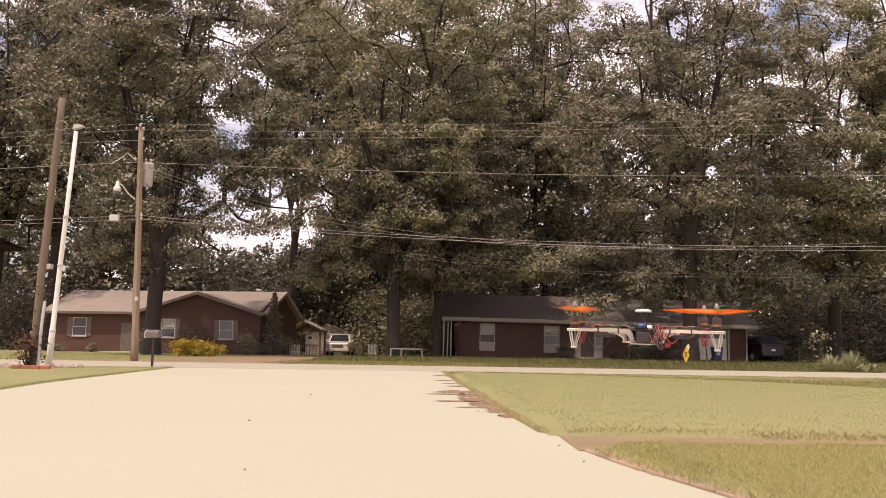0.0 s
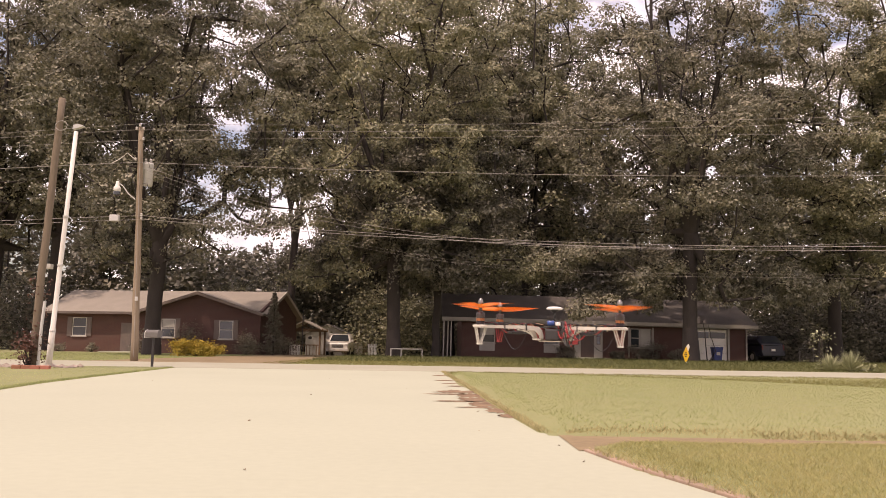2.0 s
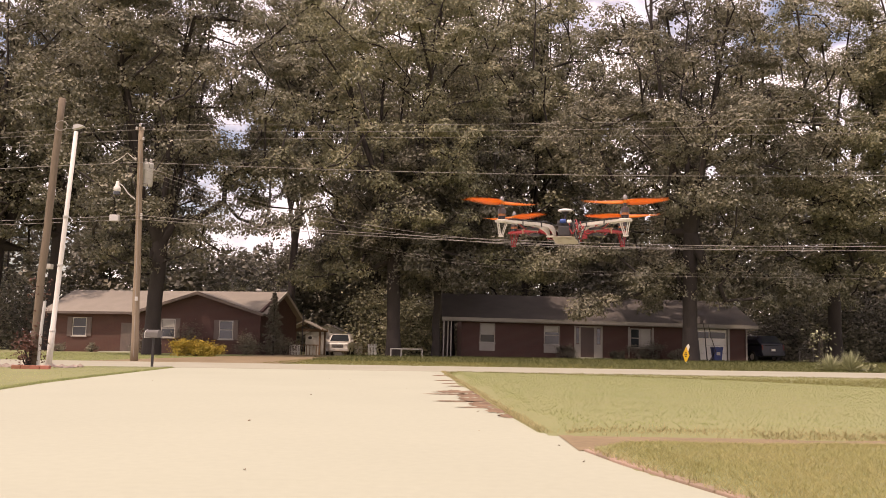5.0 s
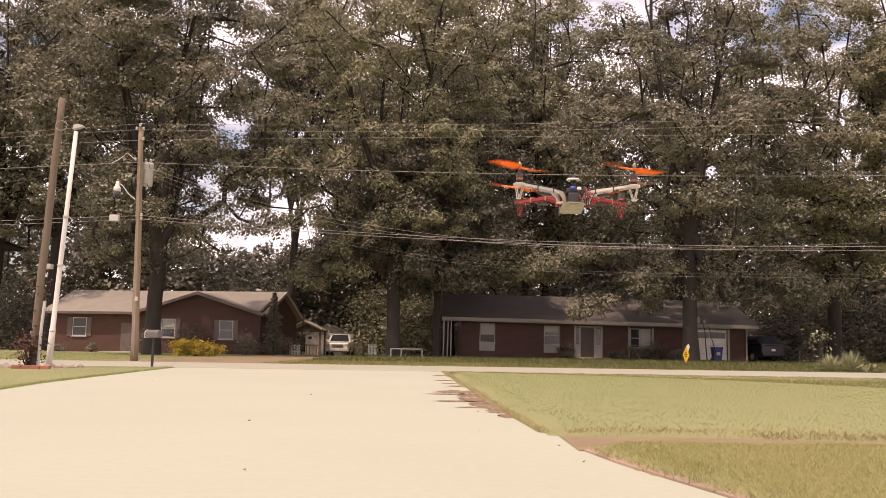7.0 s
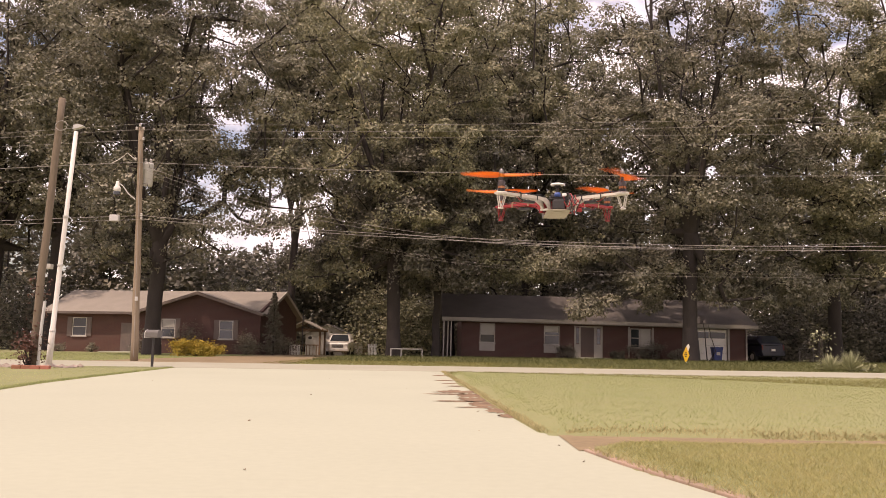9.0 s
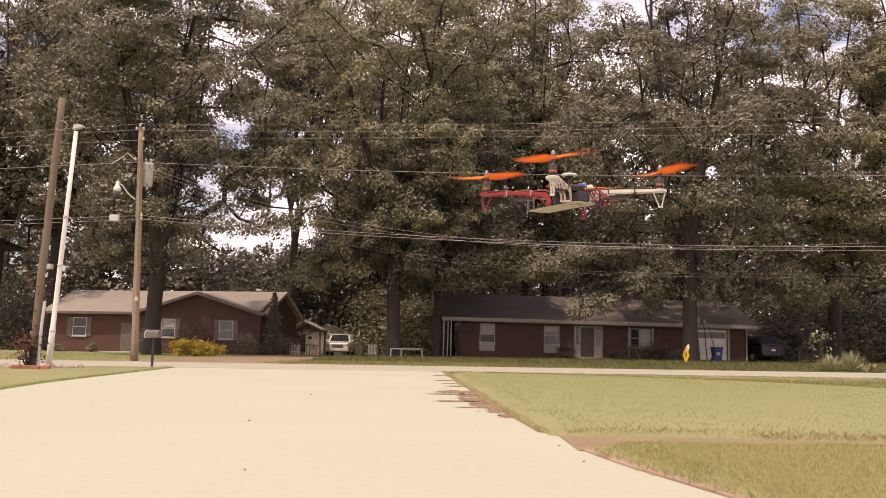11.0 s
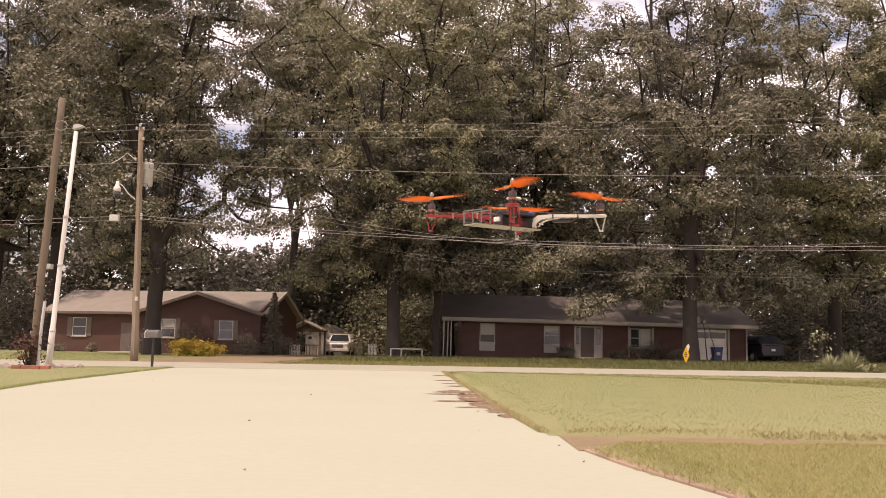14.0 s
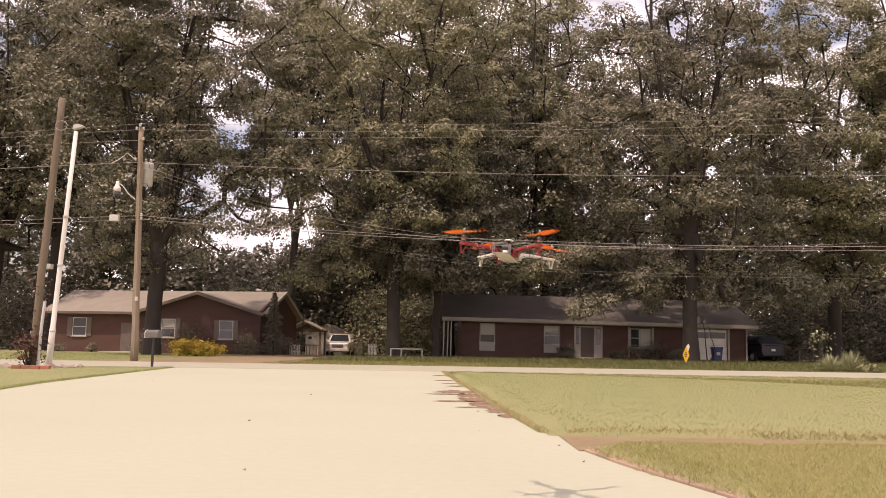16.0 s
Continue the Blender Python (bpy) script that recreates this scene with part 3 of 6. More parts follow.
# low limbs hanging in front of the long house, in each tree's own space
LOW_LIMBS = {13: ((3.2, 9.0, -3.0, 3.0, 6.8, 12.0, 30), (0.0, 3.0, -3.0, 2.0, 11.0, 16.0, 8)),
             15: ((2.5, 9.5, -1.0, 2.5, 5.2, 6.8, 12), (-7.5, -2.5, -1, 2, 4.0, 5.8, 7)),
             18: ((-3.5, 6.0, -1.0, 3.0, 3.7, 5.8, 32), (-6.6, -5.4, 0, 1.5, 2.9, 4.0, 5), (-9, -4, 0, 3, 5.4, 7.0, 10), (5.0, 9.0, 0.0, 3.0, 3.6, 6.0, 12))}

for i, (tx, ty, th, tr, tb, ts, tl, tf, tk, tln, tld, tg) in enumerate(TREES):
    build_tree(tx, ty, th, tr, tb, ts, tl, "tall broadleaf tree in full summer leaf", tf, tk, lean=tln, leaders=tld, gaps=tg, low=LOW_LIMBS.get(ts, ()),
               tips=200 if ts == 13 else 300 if ty > 58 else 235, per=150 if ty > 58 else 400, size=0.28 if ty > 58 else 0.19, spread=1.2 if ty > 58 else 1.05)
build_woods()


# ---- houses ----
def window(parent, x0, x1, z0, z1, y, name="window", blind=0.0, shutters=0.0, panel=0.0, paint="white"):
    """A sash window in the plane y of its house: frame, two sashes, sill; panel: white board below it."""
    w = part(name, boxes((x0, x1, y - 0.01, y + 0.05, z0, z0 + 0.06), (x0, x1, y - 0.01, y + 0.05, z1 - 0.06, z1),
                         (x0, x0 + 0.06, y - 0.01, y + 0.05, z0 + 0.06, z1 - 0.06), (x1 - 0.06, x1, y - 0.01, y + 0.05, z0 + 0.06, z1 - 0.06)),
             M[paint], parent)
    zm = (z0 + z1) / 2
    part("sash_bar", boxes((x0 + 0.06, x1 - 0.06, y + 0.0, y + 0.04, zm - 0.03, zm + 0.03)), M[paint], w)
    part("pane", boxes((x0 + 0.06, x1 - 0.06, y + 0.003, y + 0.011, zm + 0.03, z1 - 0.06)), M["glass"], w)
    part("pane", boxes((x0 + 0.06, x1 - 0.06, y + 0.008, y + 0.016, z0 + 0.06, zm - 0.03)), M["glass"], w)
    if blind:
        part("blind", boxes((x0 + 0.08, x1 - 0.08, y - 0.002, y + 0.001, z1 - 0.06 - blind * (z1 - z0), z1 - 0.06)), M["blind"], w)
    part("sill", boxes((x0 - 0.05, x1 + 0.05, y - 0.07, y + 0.05, z0 - 0.06, z0 - 0.001)), M[paint], w)
    if panel:
        part("panel", boxes((x0, x1, y - 0.012, y + 0.04, z0 - 0.06 - panel, z0 - 0.062)), M[paint], w)
    if shutters:
        for a in (x0 - shutters - 0.02, x1 + 0.02):
            sh = part("shutter", boxes((a, a + shutters, y - 0.03, y + 0.0, z0 - 0.03, z1 + 0.03), bevel=0.006), M["shutter"], w)
            zz = np.linspace(z0 + 0.05, z1 - 0.05, 12)
            part("louvre", boxes(*[(a + 0.05, a + shutters - 0.05, y - 0.042, y - 0.028, q, q + 0.05) for q in zz[:-1]]), M["shutter"], sh)
    return w


def build_left_house():
    h = empty("house", pose(-12.35, 56.0, -0.05, 0, 0, -5.5))
    B, R = M["brick"], M["shingle"]
    L, D, E, P = -15.5, 9.0, 2.90, 4.62
    # outer walls of the long block, with the front wing a step forward
    t = 0.2
    part("wall", boxes((L, -8.6, 0.9, 0.9 + t, -0.2, E)), B, h, "red brick front wall")
    part("wall", boxes((L, L + t, 0.9 + t, D, 0, E)), B, h)
    part("wall", boxes((L + t, -t, D - t, D, -0.4, E)), B, h)
    bm = bmesh.new()
    prism(bm, [(0.0, -0.4), (D, -0.4), (D, E), (4.6, P - 0.12), (0.0, E)], "x", -t, 0)
    part("wall", bm, M["brick_dark"], h, "gable end wall of dark brick")
    bm = bmesh.new()
    prism(bm, [(-8.6, -0.2), (-t, -0.2), (-t, E), (-4.35, 4.12), (-8.6, E)], "y", 0, t)
    part("wall", bm, M["brick_dark"], h, "front gable wall of dark brick")
    part("wall", boxes((-8.6, -8.6 + t, t, 0.9, 0, E)), B, h)
    # roof: long hip-and-gable plus the cross gable
    o, th = 0.55, 0.14
    sl = (P - E) / (4.6)

    def slab(pts):
        bm = bmesh.new()
        a = [bm.verts.new(p) for p in pts]
        b = [bm.verts.new((p[0], p[1], p[2] - th)) for p in pts]
        bm.faces.new(a)
        bm.faces.new(b[::-1])
        for k in range(len(a)):
            bm.faces.new((a[k], b[k], b[(k + 1) % len(a)], a[(k + 1) % len(a)]))
        return bm
    eF, eB = E - sl * o + 0.1, E - sl * o + 0.1
    part("roof", slab([(L - o, 0.38, eF + 0.06), (0.4, 0.38, eF + 0.06), (0.4, 4.6, P), (L - o, 4.6, P)]), R, h, "grey-brown shingle roof")
    part("roof", slab([(L - o, D + o, eB), (L - o, 4.6, P), (0.4, 4.6, P), (0.4, D + o, eB)]), R, h)
    bm = bmesh.new()
    prism(bm, [(0.9, E), (D, E), (4.6, P - 0.15)], "x", L, L + t)
    part("gable", bm, M["brick_dark"], h)
    g = 4.28
    part("roof", slab([(-4.35, -0.5, g), (-4.35, 4.2, g + 0.02), (-9.1, 4.2, E - 0.1), (-9.1, -0.5, E - 0.12)]), R, h)
    part("roof", slab([(-4.35, -0.5, g), (0.35, -0.5, E - 0.1), (0.35, 4.2, E - 0.08), (-4.35, 4.2, g + 0.02)]), R, h)
    # fascia boards
    part("fascia", boxes((L - o, -9.1, 0.31, 0.37, eF - 0.10, eF + 0.07)), M["shutter"], h)
    for sgn, x1 in ((1, 0.35), (-1, -9.1)):
        bm = bmesh.new()
        prism(bm, [(-4.35, g - 0.02), (x1, E - 0.12), (x1, E - 0.30), (-4.35, g - 0.22)], "y", -0.56, -0.505)
        part("fascia", bm, M["shutter"], h)
    bm = bmesh.new()
    prism(bm, [(-0.1, eF), (4.6, P + 0.02), (4.6, P - 0.2), (-0.1, eF - 0.2)], "x", 0.405, 0.46)
    part("fascia", bm, M["offwhite"], h)
    bm = bmesh.new()
    prism(bm, [(4.6, P + 0.02), (D + o, eB), (D + o, eB - 0.2), (4.6, P - 0.2)], "x", 0.405, 0.46)
    part("fascia", bm, M["offwhite"], h)
    # roof vents
    for vx in (-10.0, -1.8):
        bm = bmesh.new()
        lathe(bm, [(0.12, P - 0.15), (0.12, P + 0.1), (0.24, P + 0.1), (0.2, P + 0.2), (0.05, P + 0.24)], 12, Matrix.Translation((vx, 4.9, 0)))
        part("roof_vent", bm, M["grey_paint"], h)
    window(h, -13.9, -12.86, 1.15, 2.45, 0.88, shutters=0.36, paint="offwhite")
    window(h, -6.98, -5.98, 1.12, 2.40, -0.02, shutters=0.33, blind=0.4, paint="offwhite")
    window(h, -2.88, -1.88, 1.05, 2.32, -0.02, shutters=0.33, paint="offwhite")
    d = part("door", boxes((-10.3, -9.4, 0.85, 0.905, 0.1, 2.1), bevel=0.01), M["shutter"], h, "dull grey-brown panelled front door")
    part("door_panel", boxes((-10.18, -9.9, 0.838, 0.86, 0.3, 1.0), (-9.8, -9.52, 0.838, 0.86, 0.3, 1.0),
                             (-10.18, -9.9, 0.838, 0.86, 1.15, 1.95), (-9.8, -9.52, 0.838, 0.86, 1.15, 1.95), bevel=0.006), M["shutter"], d)
    part("step", boxes((-11.2, -8.7, -0.5, 0.88, 0.0, 0.12), bevel=0.01), M["concrete"], h)
    tagged(h, "low red-brick ranch house with grey-brown shingle roof", "house")


def build_right_house():
    h = empty("house", pose(0.45, 57.0, 0.06, 0, 0.75, 0.9))
    B = M["brick_dark"]
    Wd, D, E, P, t = 20.7, 9.0, 2.98, 4.66, 0.2
    gx0, gx1 = 17.0, 19.42
    part("wall", boxes((0.9, gx0, 0, t, 0, E)), B, h, "dark red brick front wall")
    part("wall", boxes((gx1, Wd, 0, t, 0, E)), B, h)
    part("wall", boxes((gx0, gx1, 0.0, t, 2.42, E)), M["trim_shaded"], h)
    part("wall", boxes((0.9, 0.9 + t, t, D, 0, E)), B, h)
    part("wall", boxes((Wd - t, Wd, t, D, 0, E)), B, h)
    part("wall", boxes((0.9 + t, Wd - t, D - t, D, 0, E)), B, h)
    for x in (0.9, Wd - t):
        bm = bmesh.new()
        prism(bm, [(0, E), (D, E), (4.5, P - 0.1)], "x", x, x + t)
        part("gable", bm, M["trim_shaded"], h)
    o, sl, th = 0.7, (P - E) / 4.5, 0.14
    for s in (0, 1):
        bm = bmesh.new()
        y0 = -o if s == 0 else D + o
        pts = [(y0, E - sl * o), (4.5, P), (4.5, P - th), (y0, E - sl * o - th)]
        prism(bm, pts, "x", -0.5, Wd + 0.6)
        part("roof", bm, M["shingle_dark"], h, "dark grey shingle roof")
    # white trim under the eave, tree shade mixed into its paint colour
    part("fascia", boxes((-0.5, Wd + 0.6, -o - 0.06, -o - 0.005, E - sl * o - 0.22, E - sl * o - 0.0)), M["trim_shaded"], h, "white painted fascia")
    part("soffit", boxes((-0.5, Wd + 0.6, -o, 0.0, E - sl * o - 0.26, E - sl * o - 0.225)), M["trim_shaded"], h)
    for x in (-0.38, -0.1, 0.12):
        part("porch_post", boxes((x, x + 0.09, -o + 0.05, -o + 0.14, 0, E - sl * o - 0.26)), M["trim_shaded"], h)
    window(h, 2.16, 3.22, 1.04, 2.37, -0.02, paint="trim_shaded", blind=0.55, panel=0.5)
    window(h, 6.62, 7.7, 1.02, 2.32, -0.02, paint="trim_shaded", blind=0.3, panel=0.5)
    # front door with sidelights
    fr = part("door_frame", boxes((8.72, 8.86, -0.03, 0.02, 0.22, 2.38), (10.55, 10.7, -0.03, 0.02, 0.22, 2.38), (8.86, 10.55, -0.03, 0.02, 2.28, 2.38),
                                  (9.06, 9.18, -0.03, 0.02, 0.22, 2.28), (10.1, 10.28, -0.03, 0.02, 0.22, 2.28)), M["trim_shaded"], h, "white front door surround")
    for x0, x1 in ((8.86, 9.06), (10.28, 10.55)):
        part("sidelight", boxes((x0, x1, -0.015, 0.01, 0.22, 1.12)), M["trim_shaded"], fr)
        for k in range(4):
            part("pane", boxes((x0 + 0.02, x1 - 0.02, -0.012, 0.004, 1.16 + k * 0.27, 1.39 + k * 0.27)), M["glass"], fr)
    d = part("door", boxes((9.18, 10.1, -0.015, 0.015, 0.24, 2.28), bevel=0.006), M["door_paint"], h, "dark brown panelled front door")
    part("door_panel", boxes((9.28, 9.6, -0.025, -0.01, 0.42, 1.12), (9.68, 10.0, -0.025, -0.01, 0.42, 1.12), (9.28, 9.6, -0.025, -0.01, 1.27, 2.12),
                             (9.68, 10.0, -0.025, -0.01, 1.27, 2.12), bevel=0.005), M["door_paint"], d)
    part("step", boxes((8.5, 11.0, -1.1, 0.0, 0.0, 0.22), bevel=0.01), M["concrete"], h)
    window(h, 13.3, 14.1, 0.98, 2.30, -0.02, paint="trim_shaded", blind=0.95)
    window(h, 12.62, 13.28, 0.98, 2.30, -0.02, paint="trim_shaded")
    part("trim", boxes((12.48, 12.60, -0.03, 0.01, 0.3, 2.4)), M["trim_shaded"], h)
    part("trim", boxes((14.15, 14.27, -0.03, 0.01, 0.3, 2.4)), M["trim_shaded"], h)
    # garage door
    g = part("garage_door", boxes(*[(gx0 + 0.04, gx1 - 0.04, 0.06, 0.10, 0.2 + k * 0.55, 0.74 + k * 0.55) for k in range(4)], bevel=0.008), M["white"], h, "white sectional garage door")
    for x0, x1 in ((gx0 + 0.12, gx0 + 1.12), (gx0 + 1.2, gx1 - 0.14)):
        part("window_strip", boxes((x0, x1, 0.045, 0.062, 1.78, 2.2)), M["glass"], g)
    part("trim", boxes((gx1, gx1 + 0.14, -0.03, 0.01, 0.1, 2.45)), M["trim_shaded"], h)
    part("trim", boxes((gx0 - 0.12, gx0, -0.03, 0.01, 0.1, 2.45)), M["trim_shaded"], h)
    part("downpipe", boxes((Wd - 0.02, Wd + 0.07, -0.1, -0.02, 0.1, E - 0.45)), M["trim_shaded"], h)
    tagged(h, "long low dark brick ranch house in deep tree shade", "house")


build_left_house()
build_right_house()


# ---- grass ----
def scatter(n, x0, x1, y0, y1, keep):
    x, y = np.random.uniform(x0, x1, n), np.random.uniform(y0, y1, n)
    k = keep(x, y)
    return np.stack([x[k], y[k]], 1)


def build_grass():
    np.random.seed(21)
    g = empty("lawn_grass")
    right = lambda x, y: x > drive_right(y) + 0.10
    near = lambda x, y: right(x, y) & (y < channel_low(x)) & (x < y * 0.60 + 0.3)
    mown = lambda x, y: right(x, y) & (x < y * 0.6 + 0.3) & (y > channel_top(x) + 0.05) & (y < crest(x) + 0.15)
    rows = [(scatter(64000, 1.0, 4.1, 3.4, 6.1, near), 0.026, 0.0040, "blade_dry"),
            (scatter(76000, 0.3, 8.6, 6.1, 14.0, lambda x, y: mown(x, y) & (np.random.rand(len(x)) > (y - 8) / 6)), 0.016, 0.0056, "blade"),
            (scatter(120000, 0.0, 12.0, 8.0, 20.6, lambda x, y: mown(x, y) & (np.random.rand(len(x)) < (y - 8) / 6)), 0.016, 0.0080, "blade"),
            (scatter(36000, 0.0, 15.0, 13.0, 22.7, lambda x, y: right(x, y) & (y > crest(x) + 0.1)), 0.045, 0.012, "blade_far"),
            (scatter(30000, -17.0, -5.0, 8.5, 22.7, lambda x, y: (x < drive_left(y) - 0.02) & (x > -0.62 * y)), 0.020, 0.007, "blade"),
            (scatter(16000, -24.0, -11.8, 29.1, 52.0, lambda x, y: x > -0.6 * y), 0.04, 0.03, "blade"),
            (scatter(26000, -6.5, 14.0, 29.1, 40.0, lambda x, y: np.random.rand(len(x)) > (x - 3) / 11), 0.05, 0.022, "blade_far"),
            # taller weeds towards the trees, coloured dark for the shade there
            (scatter(22000, 2.0, 24.0, 29.2, 40.0, lambda x, y: (np.random.rand(len(x)) < (x - 1) / 9) & (x < 0.6 * y)), 0.09, 0.028, "weed_shaded"),
            (scatter(24000, -6.0, 30.0, 36.5, 56.0, lambda x, y: x < 0.6 * y), 0.16, 0.04, "weed_shaded")]
    for xy, h, w, m in rows:
        n = len(xy)
        z = ground_z(xy[:, 0], xy[:, 1]) - 0.004
        hh = h * np.random.uniform(0.45, 1.3, n)
        blades("grass_patch", xy, z, hh, w * np.random.uniform(0.6, 1.4, n), M[m], 0.9, g)["kind"] = "stuff"
    # dry straw and taller tufts along the concrete and the dirt channel
    t = np.random.uniform(3.4, 22.5, 5200)
    t = t[(t < 5.4) | (t > 6.5)]
    xy = np.stack([drive_right(t) + np.abs(np.random.normal(0.0, 0.05, len(t))) + 0.01, t], 1)
    n = len(xy)
    blades("straw_edge", xy, np.full(n, 0.0), np.random.uniform(0.018, 0.050, n), np.random.uniform(0.005, 0.011, n) * (0.6 + xy[:, 1] * 0.06), M["straw"], 0.7, g)["kind"] = "stuff"
    x = np.random.uniform(0.98, 5.0, 4200)
    xy = np.stack([x, channel_top(x) + np.random.normal(0.08, 0.05, len(x))], 1)
    blades("straw_edge", xy, ground_z(x, xy[:, 1]) - 0.004, np.random.uniform(0.015, 0.038, len(x)), np.random.uniform(0.004, 0.009, len(x)), M["straw"], 0.7, g)["kind"] = "stuff"
    t = np.random.uniform(9.0, 22.5, 3500)
    xy = np.stack([drive_left(t) - np.abs(np.random.normal(0.0, 0.06, len(t))) - 0.005, t], 1)
    blades("straw_edge", xy, np.full(len(t), 0.0), np.random.uniform(0.02, 0.05, len(t)), np.random.uniform(0.010, 0.018, len(t)), M["blade"], 0.6, g)["kind"] = "stuff"
    tagged(g, "short mown summer grass with straw patches", "grass", kind="stuff")


build_grass()


# ---- brick kerb along the near lawn ----
def build_kerb():
    k = empty("brick_kerb")
    me = part("brick", boxes((-0.034, 0.034, -0.105, 0.105, -0.04, 0.014), bevel=0.005), M["kerb_brick"], k).data
    first = k.children[0]
    y = 2.6
    n = 0
    while y < 5.42:
        x0, x1 = float(drive_right(y)), float(drive_right(y + 0.215))
        ob = first if n == 0 else new("brick", me)
        ob.parent = k
        ob.location = ((x0 + x1) / 2 + 0.036, y + 0.107, 0.0)
        ob.rotation_euler = (random.uniform(-0.02, 0.02), random.uniform(-0.03, 0.03), math.atan2(-(x1 - x0), 0.215))
        y += 0.219
        n += 1
    tagged(k, "row of pinkish kerb bricks set along the lawn", "kerb")


build_kerb()


# ---- poles ----
def build_pole(name, foot, top, r0, r1, material, label):
    t = empty(name, pose(*foot))
    d = Vector(top) - Vector(foot)
    bm = bmesh.new()
    rg = random.Random(int(r0 * 1000) + 3)
    pts, rr = [], []
    for i in range(13):
        f = i / 12
        pts.append(d * f + Vector((rg.uniform(-1, 1), rg.uniform(-1, 1), 0)) * 0.012)
        rr.append(r0 + (r1 - r0) * f)
    pts[0].z -= 0.15
    tube(bm, pts, rr, 14)
    part("shaft", bm, material, t, smooth=True)
    tagged(t, label, "utility pole")
    return t, d


P1, D1 = build_pole("utility_pole", (-9.40, 19.0, 0.02), (-9.14, 19.0, 6.42), 0.092, 0.078, M["pole_dark"], "weathered dark wooden pole with vine and conduit")
P3, D3 = build_pole("utility_pole", (-10.94, 29.5, 0.0), (-11.20, 29.5, 8.55), 0.135, 0.09, M["pole_wood"], "sunlit wooden utility pole carrying transformer and lamp")


def pole_hardware():
    at = lambda f: D3 * f
    bm = bmesh.new()
    lathe(bm, [(0.10, -0.42), (0.185, -0.40), (0.19, 0.36), (0.20, 0.38), (0.19, 0.44), (0.06, 0.48)], 18, Matrix.Translation(at(0.795) + Vector((0.20, 0.24, 0.02))))
    tr = part("transformer", bm, M["grey_paint"], P3, "grey pole transformer can", True)
    for k in (-1, 1):
        bm = bmesh.new()
        lathe(bm, [(0.035, 0.0), (0.05, 0.03), (0.03, 0.06), (0.045, 0.09), (0.025, 0.14)], 10, Matrix.Translation(at(0.795) + Vector((0.20 + 0.09 * k, 0.24, 0.49))))
        part("bushing", bm, M["offwhite"], tr)
    bm = bmesh.new()
    box(bm, 0.02, 0.14, 0.05, 0.16, 0.20, 0.26, m=Matrix.Translation(at(0.795)))
    part("bracket", bm, M["galv"], tr)
    # yard light on a curved arm
    bm = bmesh.new()
    p = at(0.70)
    tube(bm, [p + Vector((-0.1, -0.1, -0.15)), p + Vector((-0.35, -0.15, 0.05)), p + Vector((-0.54, -0.18, 0.32)), p + Vector((-0.69, -0.2, 0.42)), p + Vector((-0.74, -0.2, 0.42))], 0.022, 8)
    arm = part("lamp_arm", bm, M["galv"], P3)
    bm = bmesh.new()
    lathe(bm, [(0.10, -0.02), (0.13, 0.08), (0.13, 0.17), (0.08, 0.21), (0.06, 0.34), (0.04, 0.40)], 16, Matrix.Translation(p + Vector((-0.74, -0.2, 0.10))))
    part("lamp_head", bm, M["white"], arm, "white yard light", True)
    bm = bmesh.new()
    lathe(bm, [(0.06, -0.10), (0.12, -0.06), (0.125, 0.05)], 16, Matrix.Translation(p + Vector((-0.74, -0.2, 0.06))))
    part("lens", bm, M["glass"], arm)
    # insulators at the top
    for f, dx in ((1.0, 0.0), (0.985, 0.13), (0.985, -0.13), (0.94, 0.13), (0.85, -0.13), (0.61, 0.14), (0.595, 0.14)):
        bm = bmesh.new()
        lathe(bm, [(0.02, 0.0), (0.05, 0.02), (0.03, 0.05), (0.045, 0.08), (0.02, 0.12)], 10, Matrix.Translation(at(f) + Vector((dx, -0.12, 0.0))))
        part("insulator", bm, M["offwhite"], P3)
    for f in (0.92, 0.86, 0.75):
        bm = bmesh.new()
        tube(bm, [at(f) + Vector((0.12, -0.1, 0)), at(f - 0.01) + Vector((0.3, -0.1, 0.12)), at(f - 0.05) + Vector((0.4, -0.1, 0.05))], 0.009, 5)
        part("jumper", bm, M["black"], P3)
    bm = bmesh.new()
    tube(bm, [at(0.855) + Vector((-0.14, -0.1, 0)), at(0.87) + Vector((-0.45, -0.1, 0.12)), at(0.86) + Vector((-0.75, -0.1, -0.05)), at(0.85) + Vector((-1.0, -0.05, -0.07))], 0.012, 5)
    part("jumper", bm, M["white"], P3)
    part("ground_wire", tube(bmesh.new(), [at(f) + Vector((0.03, -0.175 + 0.06 * f, 0)) for f in (0.02, 0.3, 0.6, 0.9)], 0.008, 5), M["wire"], P3)
    part("tag_plate", boxes((-0.05, 0.05, -0.19, -0.165, 2.15, 2.3)), M["galv"], P3)
    # vine and conduit on the dark pole
    part("conduit", tube(bmesh.new(), [(0.20, -0.12, -0.05), (0.23, -0.13, 1.0), (0.26, -0.12, 1.55)], 0.035, 10), M["grey_paint"], P1, "grey riser conduit")
    part("wire_coil", tube(bmesh.new(), [D1 * 0.89 + Vector((0.12 + 0.14 * math.sin(a * 0.7), -0.14, 0.12 * math.cos(a * 0.7))) for a in range(10)], 0.010, 5), M["wire"], P1)
    rg = np.random.RandomState(5)
    z = rg.uniform(0.1, 2.1, 160)
    a = rg.uniform(0, 2 * np.pi, 160)
    rr = 0.17 + rg.uniform(0, 0.1, 160)
    c = np.stack([0.04 * z + rr * np.cos(a), rr * np.sin(a), z], 1)
    np.random.seed(2)
    shards("vine", c, rg.normal(0, 1, (160, 3)), rg.uniform(0.04, 0.09, 160), rg.uniform(0.03, 0.06, 160), M["leaf_red"], P1)


pole_hardware()


